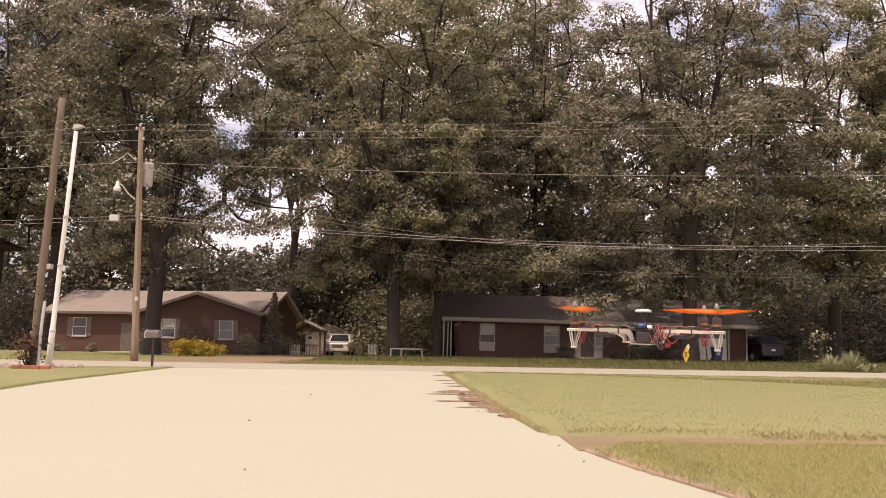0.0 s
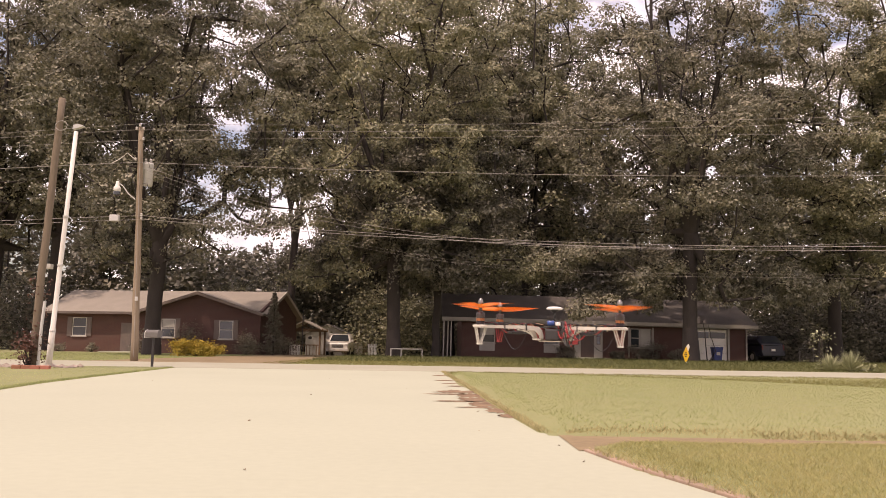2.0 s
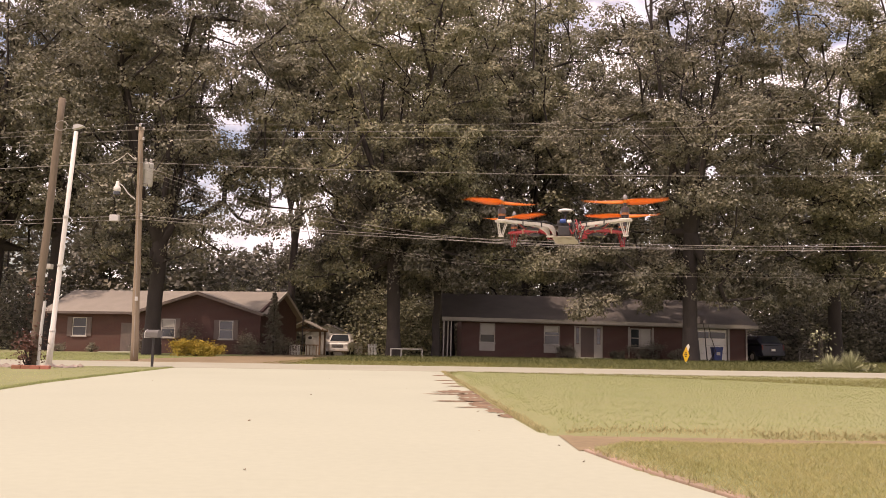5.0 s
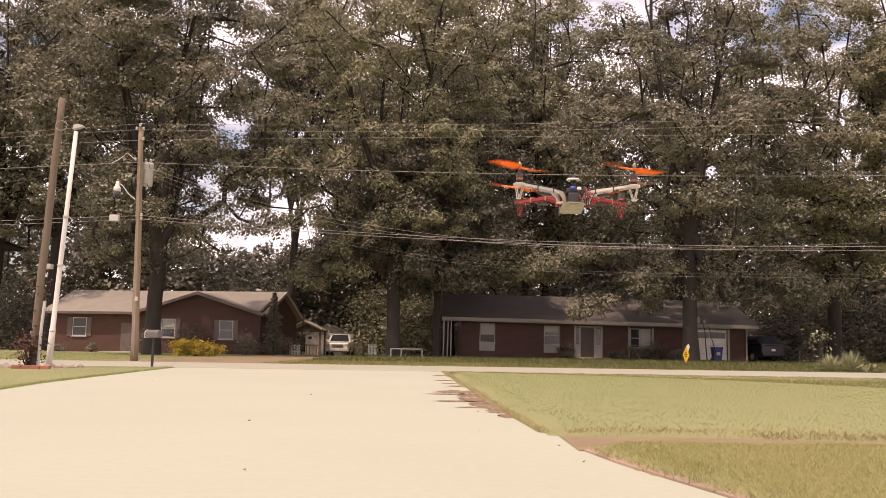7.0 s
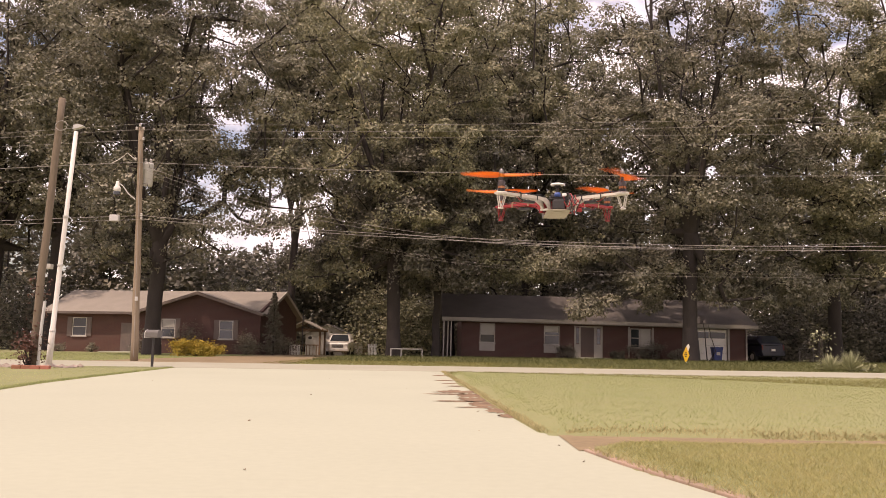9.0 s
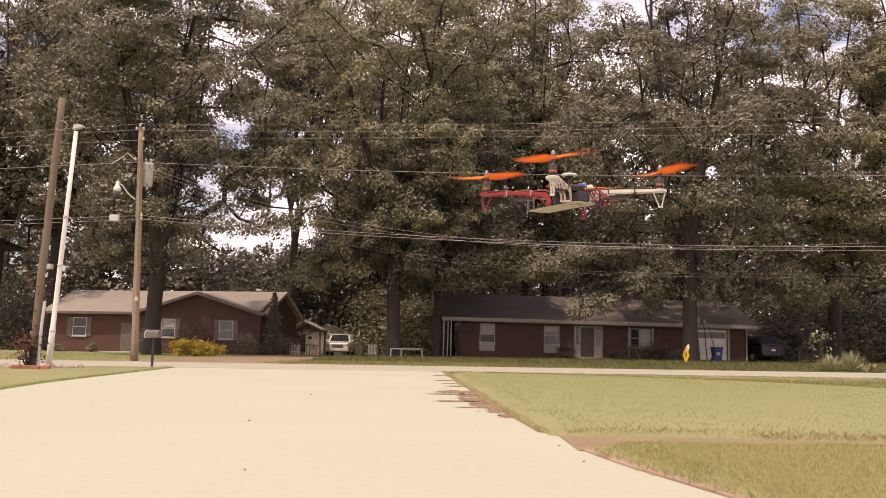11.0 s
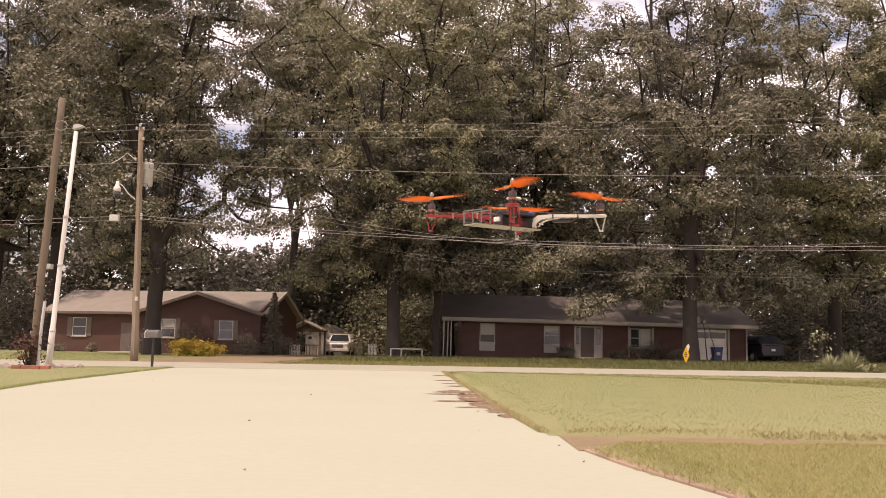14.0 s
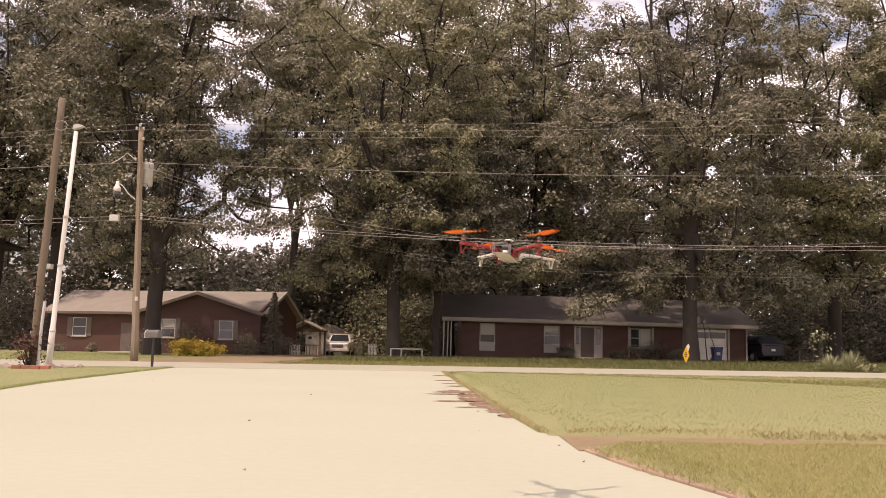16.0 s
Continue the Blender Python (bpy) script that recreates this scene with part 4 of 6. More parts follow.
def build_street_lamp():
    t = empty("street_lamp", pose(-9.49, 20.0, 0.0))
    d = Vector((0.28, 0, 6.0))
    bm = bmesh.new()
    tube(bm, [Vector((0, 0, -0.1)), d * 0.16, d * 0.163, d * 0.5, d * 0.98], [0.072, 0.072, 0.060, 0.056, 0.050], 14)
    part("mast", bm, M["white"], t, "tall white painted steel mast", True)
    for f in (0.15, 0.42, 0.62):
        bm = bmesh.new()
        lathe(bm, [(0.072, -0.025), (0.076, 0.0), (0.072, 0.025)], 14, Matrix.Translation(d * f))
        part("collar", bm, M["galv"], t)
    bm = bmesh.new()
    prism(bm, [(-0.06, 5.93), (0.06, 5.95), (0.20, 6.00), (0.19, 6.03), (0.06, 6.06), (-0.04, 6.03)], "y", -0.06, 0.06)
    bmesh.ops.translate(bm, vec=(0.26, 0, 0), verts=bm.verts[:])
    part("lamp_head", bm, M["grey_paint"], t, "grey cobra lamp head")
    part("junction_box", boxes((-0.20, -0.08, -0.08, 0.08, 2.42, 2.54), bevel=0.01), M["offwhite"], t)
    tagged(t, "slender white metal street lamp leaning slightly", "street lamp")


build_street_lamp()


# ---- wires ----
def build_wire(pts, r, label, y=29.4, dy=0.0):
    """One cable through a few points (x, z) along the road, with a smooth sag between them."""
    pts = np.array(pts, float)
    xs = np.linspace(pts[0, 0], pts[-1, 0], 70)
    n = min(len(pts) - 1, 3)
    if len(pts) <= 4:
        zs = np.polyval(np.polyfit(pts[:, 0], pts[:, 1], n), xs)
    else:
        zs = np.polyval(np.polyfit(pts[:, 0], pts[:, 1], 3), xs)
    bm = tube(bmesh.new(), [(x, y + dy * (x + 11), z) for x, z in zip(xs, zs)], r, 5)
    w = part("power_line", bm, M["wire"])
    tagged(w, label, "cable", group="overhead lines")


LINE = "thin grey overhead power line along the road"
build_wire([(-23, 7.60), (-16.4, 8.21), (-11.2, 8.66)], 0.006, LINE)
build_wire([(-11.2, 8.66), (-0.07, 8.81), (16.3, 9.42), (26, 9.95)], 0.006, LINE)
build_wire([(-23, 7.42), (-16.4, 8.04), (-11.2, 8.44)], 0.006, LINE)
build_wire([(-11.2, 8.44), (-0.07, 8.56), (16.3, 9.19), (26, 9.75)], 0.006, LINE)
build_wire([(-23, 7.15), (-16.35, 7.70), (-11.2, 8.04)], 0.006, LINE)
build_wire([(-11.2, 8.04), (-0.06, 8.33), (16.3, 8.76), (26, 9.1)], 0.0055, LINE)
build_wire([(-23, 6.4), (-16.3, 6.89), (-11.12, 7.22)], 0.009, LINE)
build_wire([(-11.12, 7.22), (-0.04, 7.01), (16.2, 7.16), (26, 7.5)], 0.009, LINE)
BUNDLE = "sagging bundled telephone cable along the road"
build_wire([(-23, 4.5), (-16.1, 4.97), (-11.0, 5.24)], 0.008, BUNDLE)
build_wire([(-11.0, 5.24), (-5.0, 4.88), (0, 4.60), (6.5, 4.50), (16, 4.54), (26, 4.9)], 0.009, BUNDLE)
build_wire([(-23, 4.35), (-16.1, 4.82), (-11.0, 5.10)], 0.007, BUNDLE)
build_wire([(-11.0, 5.10), (-5.0, 4.80), (0, 4.52), (6.5, 4.32), (16, 4.42), (26, 4.8)], 0.009, BUNDLE)
build_wire([(-10.86, 7.05), (-7.96, 6.15), (-4.63, 5.36), (0, 4.74), (6.48, 4.42), (16, 4.75)], 0.006, "drop cable sagging from the transformer", dy=0.02)
build_wire([(-10.86, 6.95), (-7.96, 5.95), (-4.63, 5.20), (0, 4.66), (6.48, 4.32), (14, 4.5)], 0.006, "drop cable sagging from the transformer", dy=0.02)
build_wire([(-10.85, 6.77), (-7.53, 5.67), (-3.78, 4.48), (0.0, 3.86), (6.47, 3.60), (16, 3.66)], 0.003, "thin drop cable sagging from the pole", dy=0.06)
build_wire([(-10.85, 6.6), (-7.53, 5.5), (-3.78, 4.38), (0.0, 3.76), (6.47, 3.50), (16, 3.5)], 0.003, "thin drop cable sagging from the pole", dy=0.06)
sp = part("splice_box", boxes((-12.1, -11.76, 29.32, 29.48, 5.02, 5.26), bevel=0.03), M["grey_paint"])
tagged(sp, "small grey splice enclosure hanging on the telephone cable", "cable box")


# ---- roadside things ----
def build_mailbox():
    t = empty("mailbox", pose(-8.05, 23.05, 0.05))
    bm = bmesh.new()
    prism(bm, [(-0.09, 0.76), (0.09, 0.76), (0.09, 0.90), (0.06, 0.955), (0.0, 0.975), (-0.06, 0.955), (-0.09, 0.90)], "y", -0.24, 0.24)
    bmesh.ops.rotate(bm, cent=(0, 0, 0), matrix=Matrix.Rotation(radians(62), 3, "Z"), verts=bm.verts[:])
    b = part("box", bm, M["mail_grey"], t, "dull grey metal mailbox with rounded top")
    bm = bmesh.new()
    prism(bm, [(-0.094, 0.755), (0.094, 0.755), (0.094, 0.90), (0.062, 0.96), (0.0, 0.98), (-0.062, 0.96), (-0.094, 0.90)], "y", 0.24, 0.262)
    bmesh.ops.rotate(bm, cent=(0, 0, 0), matrix=Matrix.Rotation(radians(62), 3, "Z"), verts=bm.verts[:])
    part("door", bm, M["galv"], b, "pale mailbox door")
    part("post", boxes((-0.028, 0.028, -0.028, 0.028, -0.1, 0.76)), M["black"], t)
    tagged(t, "dull grey roadside mailbox on a thin dark post", "mailbox")


build_mailbox()


def build_planting_bed():
    """Stones, edging bricks and a red-leaved shrub at the foot of the poles."""
    rg = random.Random(8)
    bed = empty("edging_row", pose(-9.05, 18.45, 0.03))
    me = part("brick", boxes((-0.10, 0.10, -0.05, 0.05, 0.0, 0.09), bevel=0.008), M["edging"], bed).data
    bed.children[0].location = (-0.4, 0, 0)
    for k in range(1, 4):
        b = new("brick", me)
        b.parent = bed
        b.location = (-0.4 + 0.215 * k, rg.uniform(-0.02, 0.02), 0)
        b.rotation_euler = (0, 0, rg.uniform(-0.08, 0.08))
    tagged(bed, "short row of red edging bricks round the planting", "edging")
    for k in range(46):
        bm = bmesh.new()
        bmesh.ops.create_icosphere(bm, subdivisions=1, radius=1.0)
        sx, sy, sz = rg.uniform(0.06, 0.16), rg.uniform(0.06, 0.14), rg.uniform(0.04, 0.09)
        for v in bm.verts:
            v.co *= rg.uniform(0.8, 1.2)
        bmesh.ops.scale(bm, vec=(sx, sy, sz), verts=bm.verts[:])
        s = part("stone", bm, M["rock"])
        s.location = (rg.uniform(-11.2, -8.8), rg.uniform(19.3, 20.3), 0.04)
        s.rotation_euler = (0, 0, rg.uniform(0, 6))
        tagged(s, "rough pale landscaping stone in the planting bed", "stone", group="landscaping stones")


build_planting_bed()
build_bush("red_shrub", -9.40, 18.85, 0.26, 0.22, 0.80, 520, "leaf_red", "sparse red-leaved shrub at the pole foot", 0.075, 31)


def build_sign():
    t = empty("yard_sign", pose(12.75, 43.0, -0.06, 0, 0, -62))
    part("stake", boxes((-0.02, 0.02, -0.015, 0.015, -0.1, 0.5)), M["galv"], t)
    bm = bmesh.new()
    prism(bm, [(0.0, 0.10), (0.26, 0.52), (0.04, 0.98), (-0.22, 0.55)], "y", -0.035, -0.02)
    f = part("panel", bm, M["sign_yellow"], t, "yellow diamond panel")
    bm = bmesh.new()
    prism(bm, [(0.17, 0.72), (0.28, 0.95), (0.22, 1.12), (0.05, 1.0)], "y", -0.03, -0.018)
    part("flag", bm, M["white"], t, "white pennant on the sign")
    for z, w in ((0.62, 0.15), (0.53, 0.2), (0.44, 0.15)):
        part("text_bar", boxes((0.02 - w / 2, 0.02 + w / 2, -0.042, -0.036, z, z + 0.05)), M["black"], f)
    tagged(t, "yellow diamond yard sign on a stake", "sign")


build_sign()


def build_bin(x, y):
    t = empty("wheelie_bin", pose(x, y, 0.0))
    bm = bmesh.new()
    a = [bm.verts.new(p) for p in ((-0.22, -0.26, 0.08), (0.22, -0.26, 0.08), (0.22, 0.26, 0.08), (-0.22, 0.26, 0.08))]
    b = [bm.verts.new(p) for p in ((-0.30, -0.34, 0.92), (0.30, -0.34, 0.92), (0.30, 0.34, 0.92), (-0.30, 0.34, 0.92))]
    bm.faces.new(a[::-1])
    bm.faces.new(b)
    for k in range(4):
        bm.faces.new((a[k], a[(k + 1) % 4], b[(k + 1) % 4], b[k]))
    body = part("body", bm, M["bin_blue"], t)
    part("rim", boxes((-0.33, 0.33, -0.37, 0.37, 0.90, 0.95), bevel=0.01), M["bin_blue"], body)
    part("lid", boxes((-0.33, 0.33, -0.36, 0.40, 0.955, 1.0), bevel=0.018), M["bin_blue"], t, "dark blue hinged lid")
    part("handle", tube(bmesh.new(), [(-0.26, 0.36, 0.90), (-0.26, 0.44, 0.92), (0.26, 0.44, 0.92), (0.26, 0.36, 0.90)], 0.015, 8), M["black"], t)
    for s in (-1, 1):
        bm = bmesh.new()
        cyl(bm, (s * 0.23 - 0.03, 0.26, 0.10), (s * 0.23 + 0.03, 0.26, 0.10), 0.10, None, 16)
        part("wheel", bm, M["tyre"], t)
    part("logo_bar", boxes((-0.12, 0.12, -0.330, -0.30, 0.45, 0.65)), M["offwhite"], t)
    tagged(t, "blue wheeled rubbish bin standing by the garage", "rubbish bin")


build_bin(18.22, 54.6)


def wheel(parent, x, y, r=0.37):
    bm = bmesh.new()
    lathe(bm, [(r * 0.62, -0.11), (r * 0.94, -0.115), (r, -0.08), (r, 0.08), (r * 0.94, 0.115), (r * 0.62, 0.11)], 22, Matrix.Translation((x, y, r)) @ Matrix.Rotation(math.pi / 2, 4, "Y"))
    w = part("wheel", bm, M["tyre"], parent)
    bm = bmesh.new()
    lathe(bm, [(r * 0.6, -0.112), (r * 0.6, 0.112)], 16, Matrix.Translation((x, y, r)) @ Matrix.Rotation(math.pi / 2, 4, "Y"))
    part("rim", bm, M["galv"], w)


def body_loft(bm, rows):
    """A car body lofted along y from rows of (y, half width, z low, z high, top half width)."""
    rings = []
    for y, w, z0, z1, wt in rows:
        c = 0.12 * (z1 - z0)
        pts = [(-w * 0.92, z0), (w * 0.92, z0), (w, z0 + c), (w, z0 + (z1 - z0) * 0.6), (wt, z1 - c * 0.4), (wt * 0.92, z1), (-wt * 0.92, z1), (-wt, z1 - c * 0.4), (-w, z0 + (z1 - z0) * 0.6), (-w, z0 + c)]
        rings.append([bm.verts.new((x, y, z)) for x, z in pts])
    for a, b in zip(rings, rings[1:]):
        for k in range(len(a)):
            bm.faces.new((a[k], a[(k + 1) % len(a)], b[(k + 1) % len(a)], b[k]))
    bm.faces.new(rings[0][::-1])
    bm.faces.new(rings[-1])
    return bm


def build_suv(x, y, turn, paint, label, name, rear=False, z=0.0):
    """A tall four-door vehicle whose nose points to -y in its own space."""
    t = empty(name, pose(x, y, z, 0, 0, turn))
    bm = body_loft(bmesh.new(), [(-2.45, 0.80, 0.52, 0.98, 0.76), (-2.35, 0.93, 0.42, 1.10, 0.88), (-1.5, 0.98, 0.36, 1.17, 0.92), (-1.1, 0.98, 0.36, 1.20, 0.94),
                                 (2.3, 0.98, 0.36, 1.20, 0.94), (2.45, 0.93, 0.45, 1.15, 0.9)])
    part("body", bm, M[paint], t, smooth=False)
    bm = body_loft(bmesh.new(), [(-1.05, 0.93, 1.19, 1.22, 0.9), (-0.35, 0.90, 1.19, 1.78, 0.74), (0.2, 0.90, 1.19, 1.85, 0.74), (1.9, 0.90, 1.19, 1.84, 0.74), (2.35, 0.90, 1.19, 1.30, 0.86)])
    cab = part("cabin", bm, M[paint], t)
    bm = bmesh.new()
    f = [bm.verts.new(p) for p in ((-0.80, -1.06, 1.28), (0.80, -1.06, 1.28), (0.66, -0.42, 1.79), (-0.66, -0.42, 1.79))]
    bm.faces.new(f)
    part("windscreen", bm, M["glass"], cab)
    bm = bmesh.new()
    f = [bm.verts.new(p) for p in ((-0.76, 2.36, 1.38), (0.76, 2.36, 1.38), (0.66, 2.02, 1.80), (-0.66, 2.02, 1.80))]
    bm.faces.new(f[::-1])
    part("rear_window", bm, M["glass"], cab)
    for s in (-1, 1):
        for y0, y1 in ((-0.5, 0.45), (0.55, 1.3), (1.4, 1.95)):
            bm = bmesh.new()
            f = [bm.verts.new(p) for p in ((s * 0.912, y0, 1.26), (s * 0.912, y1, 1.26), (s * 0.80, y1 - 0.03, 1.70), (s * 0.80, y0 + 0.15, 1.70))]
            bm.faces.new(f if s > 0 else f[::-1])
            part("side_window", bm, M["glass"], cab)
        part("headlight", boxes((s * 0.77 - 0.14, s * 0.77 + 0.14, -2.45, -2.36, 0.84, 1.02), bevel=0.02), M["galv"], t, "clear headlight")
        part("tail_light", boxes((s * 0.86 - 0.06, s * 0.86 + 0.06, 2.42, 2.47, 0.85, 1.2), bevel=0.01), M["red_lens"], t, "red tail light")
        part("mirror", boxes((s * 1.05 - 0.09, s * 1.05 + 0.09, -0.78, -0.66, 1.22, 1.40), bevel=0.02), M[paint], t)
        for yy in (-1.55, 1.5):
            wheel(t, s * 0.90, yy)
    g = part("grille", boxes((-0.52, 0.52, -2.49, -2.42, 0.70, 1.0), bevel=0.02), M["galv"], t, "bright metal grille")
    for k in range(3):
        part("slot", boxes((-0.47, 0.47, -2.497, -2.485, 0.72 + 0.09 * k, 0.785 + 0.09 * k)), M["black"], g)
    part("bumper", boxes((-0.92, 0.92, -2.55, -2.36, 0.42, 0.66), bevel=0.04), M["galv"] if paint == "car_white" else M["car_dark"], t)
    part("bumper", boxes((-0.92, 0.92, 2.40, 2.56, 0.45, 0.68), bevel=0.04), M["galv"] if paint == "car_white" else M["car_dark"], t)
    part("number_plate", boxes((-0.16, 0.16, 2.47, 2.50, 0.78, 0.93) if rear else (-0.16, 0.16, -2.565, -2.545, 0.48, 0.62)), M["white"], t)
    tagged(t, label, "car")
    return t


M["red_lens"] = mat("red_lens", (0.10, 0.006, 0.006), (0.08, 0.006, 0.006), 10, 0.2)
build_suv(-8.62, 70.6, 0.5, "car_white", "white pickup-style vehicle parked beside the house", "suv", z=-0.18)
build_suv(22.5, 60.0, 196, "car_dark", "dark blue vehicle parked in the shade, seen from behind", "suv", rear=True, z=0.0)


def build_pergola():
    t = empty("pergola", pose(-11.0, 67.4, -0.18))
    for x in (-1.2, 1.25):
        for y in (-1.4, 1.4):
            part("post", boxes((x - 0.07, x + 0.07, y - 0.07, y + 0.07, -0.05, 2.0)), M["timber"], t)
    for y in (-1.4, 1.4):
        part("beam", boxes((-1.5, 1.5, y - 0.05, y + 0.05, 2.0, 2.2)), M["timber"], t)
    for s in (-1, 1):
        bm = bmesh.new()
        prism(bm, [(0, 2.85), (s * 1.42, 2.15), (s * 1.42, 2.07), (0, 2.75)], "y", -1.7, 1.7)
        part("roof", bm, M["shingle"], t)
        part("truss", tube(bmesh.new(), [(s * 1.2, -1.45, 2.2), (s * 0.1, -1.45, 2.7)], 0.05, 6), M["timber"], t)
        part("brace", tube(bmesh.new(), [(s * 0.5, -1.45, 2.2), (-s * 0.3, -1.45, 2.6)], 0.04, 6), M["timber"], t)
    for k in range(9):
        part("railing_baluster", boxes((-1.1 + k * 0.26, -1.05 + k * 0.26, -1.45, -1.40, 0.0, 0.85)), M["timber"], t)
    part("railing", boxes((-1.2, 1.2, -1.47, -1.38, 0.85, 0.93)), M["timber"], t)
    for x in (-0.5, 0.45):
        bm = bmesh.new()
        lathe(bm, [(0.05, 1.25), (0.14, 1.3), (0.15, 1.45), (0.03, 1.5)], 12, Matrix.Translation((x, -1.3, 0.1)))
        cyl(bm, (x, -1.3, 1.58), (x, -1.3, 2.02), 0.008, None, 5)
        part("hanging_basket", bm, M["black"], t)
    tagged(t, "brown timber garden shelter with gabled roof", "pergola")


build_pergola()


def build_shed(x, y, w, d, e, p, label, wallm, roofm):
    t = empty("shed", pose(x, y, -0.18))
    bm = bmesh.new()
    prism(bm, [(0, -0.05), (w, -0.05), (w, e), (w / 2, p), (0, e)], "y", 0, d)
    part("wall", bm, M[wallm], t)
    for s in (0, 1):
        bm = bmesh.new()
        a, b = (-0.25, w / 2) if s == 0 else (w + 0.25, w / 2)
        sl = (p - e) / (w / 2)
        prism(bm, [(a, e - sl * 0.25 + 0.02), (b, p + 0.02), (b, p + 0.12), (a, e - sl * 0.25 + 0.12)], "y", -0.25, d + 0.25)
        part("roof", bm, M[roofm], t)
    part("door", boxes((w * 0.35, w * 0.65, -0.04, 0.0, 0.05, min(2.0, e - 0.1)), bevel=0.01), M["offwhite"], t)
    tagged(t, label, "shed")


build_shed(-12.7, 77.0, 4.0, 6, 1.9, 2.75, "pale grey outbuilding behind the driveway", "offwhite", "shingle")
build_shed(-8.9, 75.5, 2.6, 3, 1.3, 2.2, "small brown shed behind the parked vehicle", "timber", "shingle_dark")


def build_picket(x, y, n, label, h=0.95):
    t = empty("fence_section", pose(x, y, float(ground_z(x, y))))
    for k in range(n):
        bm = bmesh.new()
        prism(bm, [(k * 0.11, 0), (k * 0.11 + 0.07, 0), (k * 0.11 + 0.07, h - 0.06), (k * 0.11 + 0.035, h), (k * 0.11, h - 0.06)], "y", 0, 0.02)
        part("picket", bm, M["white"], t)
    for z in (0.25, 0.7):
        part("rail", boxes((0, n * 0.11, 0.022, 0.05, z, z + 0.07)), M["white"], t)
    tagged(t, label, "fence")


build_picket(-5.35, 60.0, 6, "short white picket gate beside the driveway")
build_picket(-10.9, 59.2, 7, "short white picket section by the shelter", 0.7)


def build_rail():
    t = empty("low_rail", pose(-3.1, 50.2, 0.0))
    part("bar", boxes((0, 1.95, -0.05, 0.05, 0.52, 0.58), bevel=0.01), M["offwhite"], t)
    for x in (0.62, 1.9):
        part("post", boxes((x, x + 0.06, -0.03, 0.03, -0.05, 0.52)), M["offwhite"], t)
    part("post", boxes((0.0, 0.06, -0.03, 0.03, -0.05, 0.52)), M["offwhite"], t)
    tagged(t, "low white wooden rail under the trees", "bench rail")


build_rail()


def build_yucca(x, y, r, n, seed):
    rg = np.random.RandomState(seed)
    t = empty("yucca", pose(x, y, 0.0))
    for k in range(n):
        a = rg.uniform(0, 2 * math.pi)
        e = rg.uniform(0.35, 1.45)
        L = r * rg.uniform(0.75, 1.15)
        u = Vector((math.cos(a), math.sin(a), 0))
        s = Vector((-u.y, u.x, 0))
        bm = bmesh.new()
        rows = []
        for i in range(5):
            f = i / 4
            p = u * (L * f * math.cos(e)) + Vector((0, 0, 0.03 + L * f * math.sin(e) - 0.25 * L * f * f * math.cos(e)))
            w = 0.022 * (1 - f) ** 0.6 + 0.002
            rows.append((bm.verts.new(p - s * w + Vector((0, 0, 0.012))), bm.verts.new(p), bm.verts.new(p + s * w + Vector((0, 0, 0.012)))))
        for p, q in zip(rows, rows[1:]):
            bm.faces.new((p[0], p[1], q[1], q[0]))
            bm.faces.new((p[1], p[2], q[2], q[1]))
        part("leaf", bm, M["yucca"], t)
    bm = bmesh.new()
    cyl(bm, (0, 0, -0.05), (0, 0, 0.1), 0.06, 0.05, 8)
    part("stem", bm, M["bark"], t)
    tagged(t, "spiky pale green yucca clump at the roadside", "yucca", group="roadside yuccas")


build_yucca(14.25, 30.3, 0.64, 190, 3)
build_yucca(15.1, 30.5, 0.76, 210, 4)
build_bush("weed_clump", 15.9, 30.9, 0.5, 0.3, 0.22, 300, "yucca", "pale dry weeds between the yuccas", 0.09, 40)

# shrubs round the houses
for k, (bx, rx) in enumerate(((-13.7, 0.66), (-12.95, 0.6), (-12.2, 0.66))):
    build_bush("yellow_shrub", bx, 43.4 + 0.2 * k, rx, 0.5, 0.85, 1500, "leaf_yellow", "bright yellow-green clipped shrub before the house", 0.10, 50 + k)
build_bush("shrub", -12.9, 54.6, 0.8, 0.6, 1.35, 1300, "leaf_oak", "loose green shrub at the house corner", 0.11, 60)
build_bush("shrub", -17.0, 55.0, 0.9, 0.5, 2.0, 1200, "leaf_dark", "dark tall shrub under the window", 0.11, 61)
build_bush("shrub", -19.6, 54.5, 0.9, 0.6, 1.5, 1200, "leaf_dark", "dark shrub beside the tree", 0.11, 62)
for k, bx in enumerate((-26.2, -24.0)):
    build_bush("shrub", bx, 56.6, 0.42, 0.4, 0.6, 700, "leaf_oak", "small clipped shrub by the brick wall", 0.08, 63 + k)
build_bush("shrub", -11.0, 57.6, 0.7, 0.6, 1.5, 900, "leaf_oak", "loose shrub by the gable wall", 0.11, 66)
for k, (bx, bw, bh) in enumerate(((8.3, 0.7, 0.95), (13.1, 0.9, 1.0), (14.4, 0.7, 1.2), (15.9, 0.7, 0.8), (11.9, 0.5, 0.6))):
    build_bush("shrub", bx, 55.6, bw, 0.55, bh, 1100, "leaf_dark", "dark foundation shrub before the brick house", 0.10, 70 + k, z=0.0)
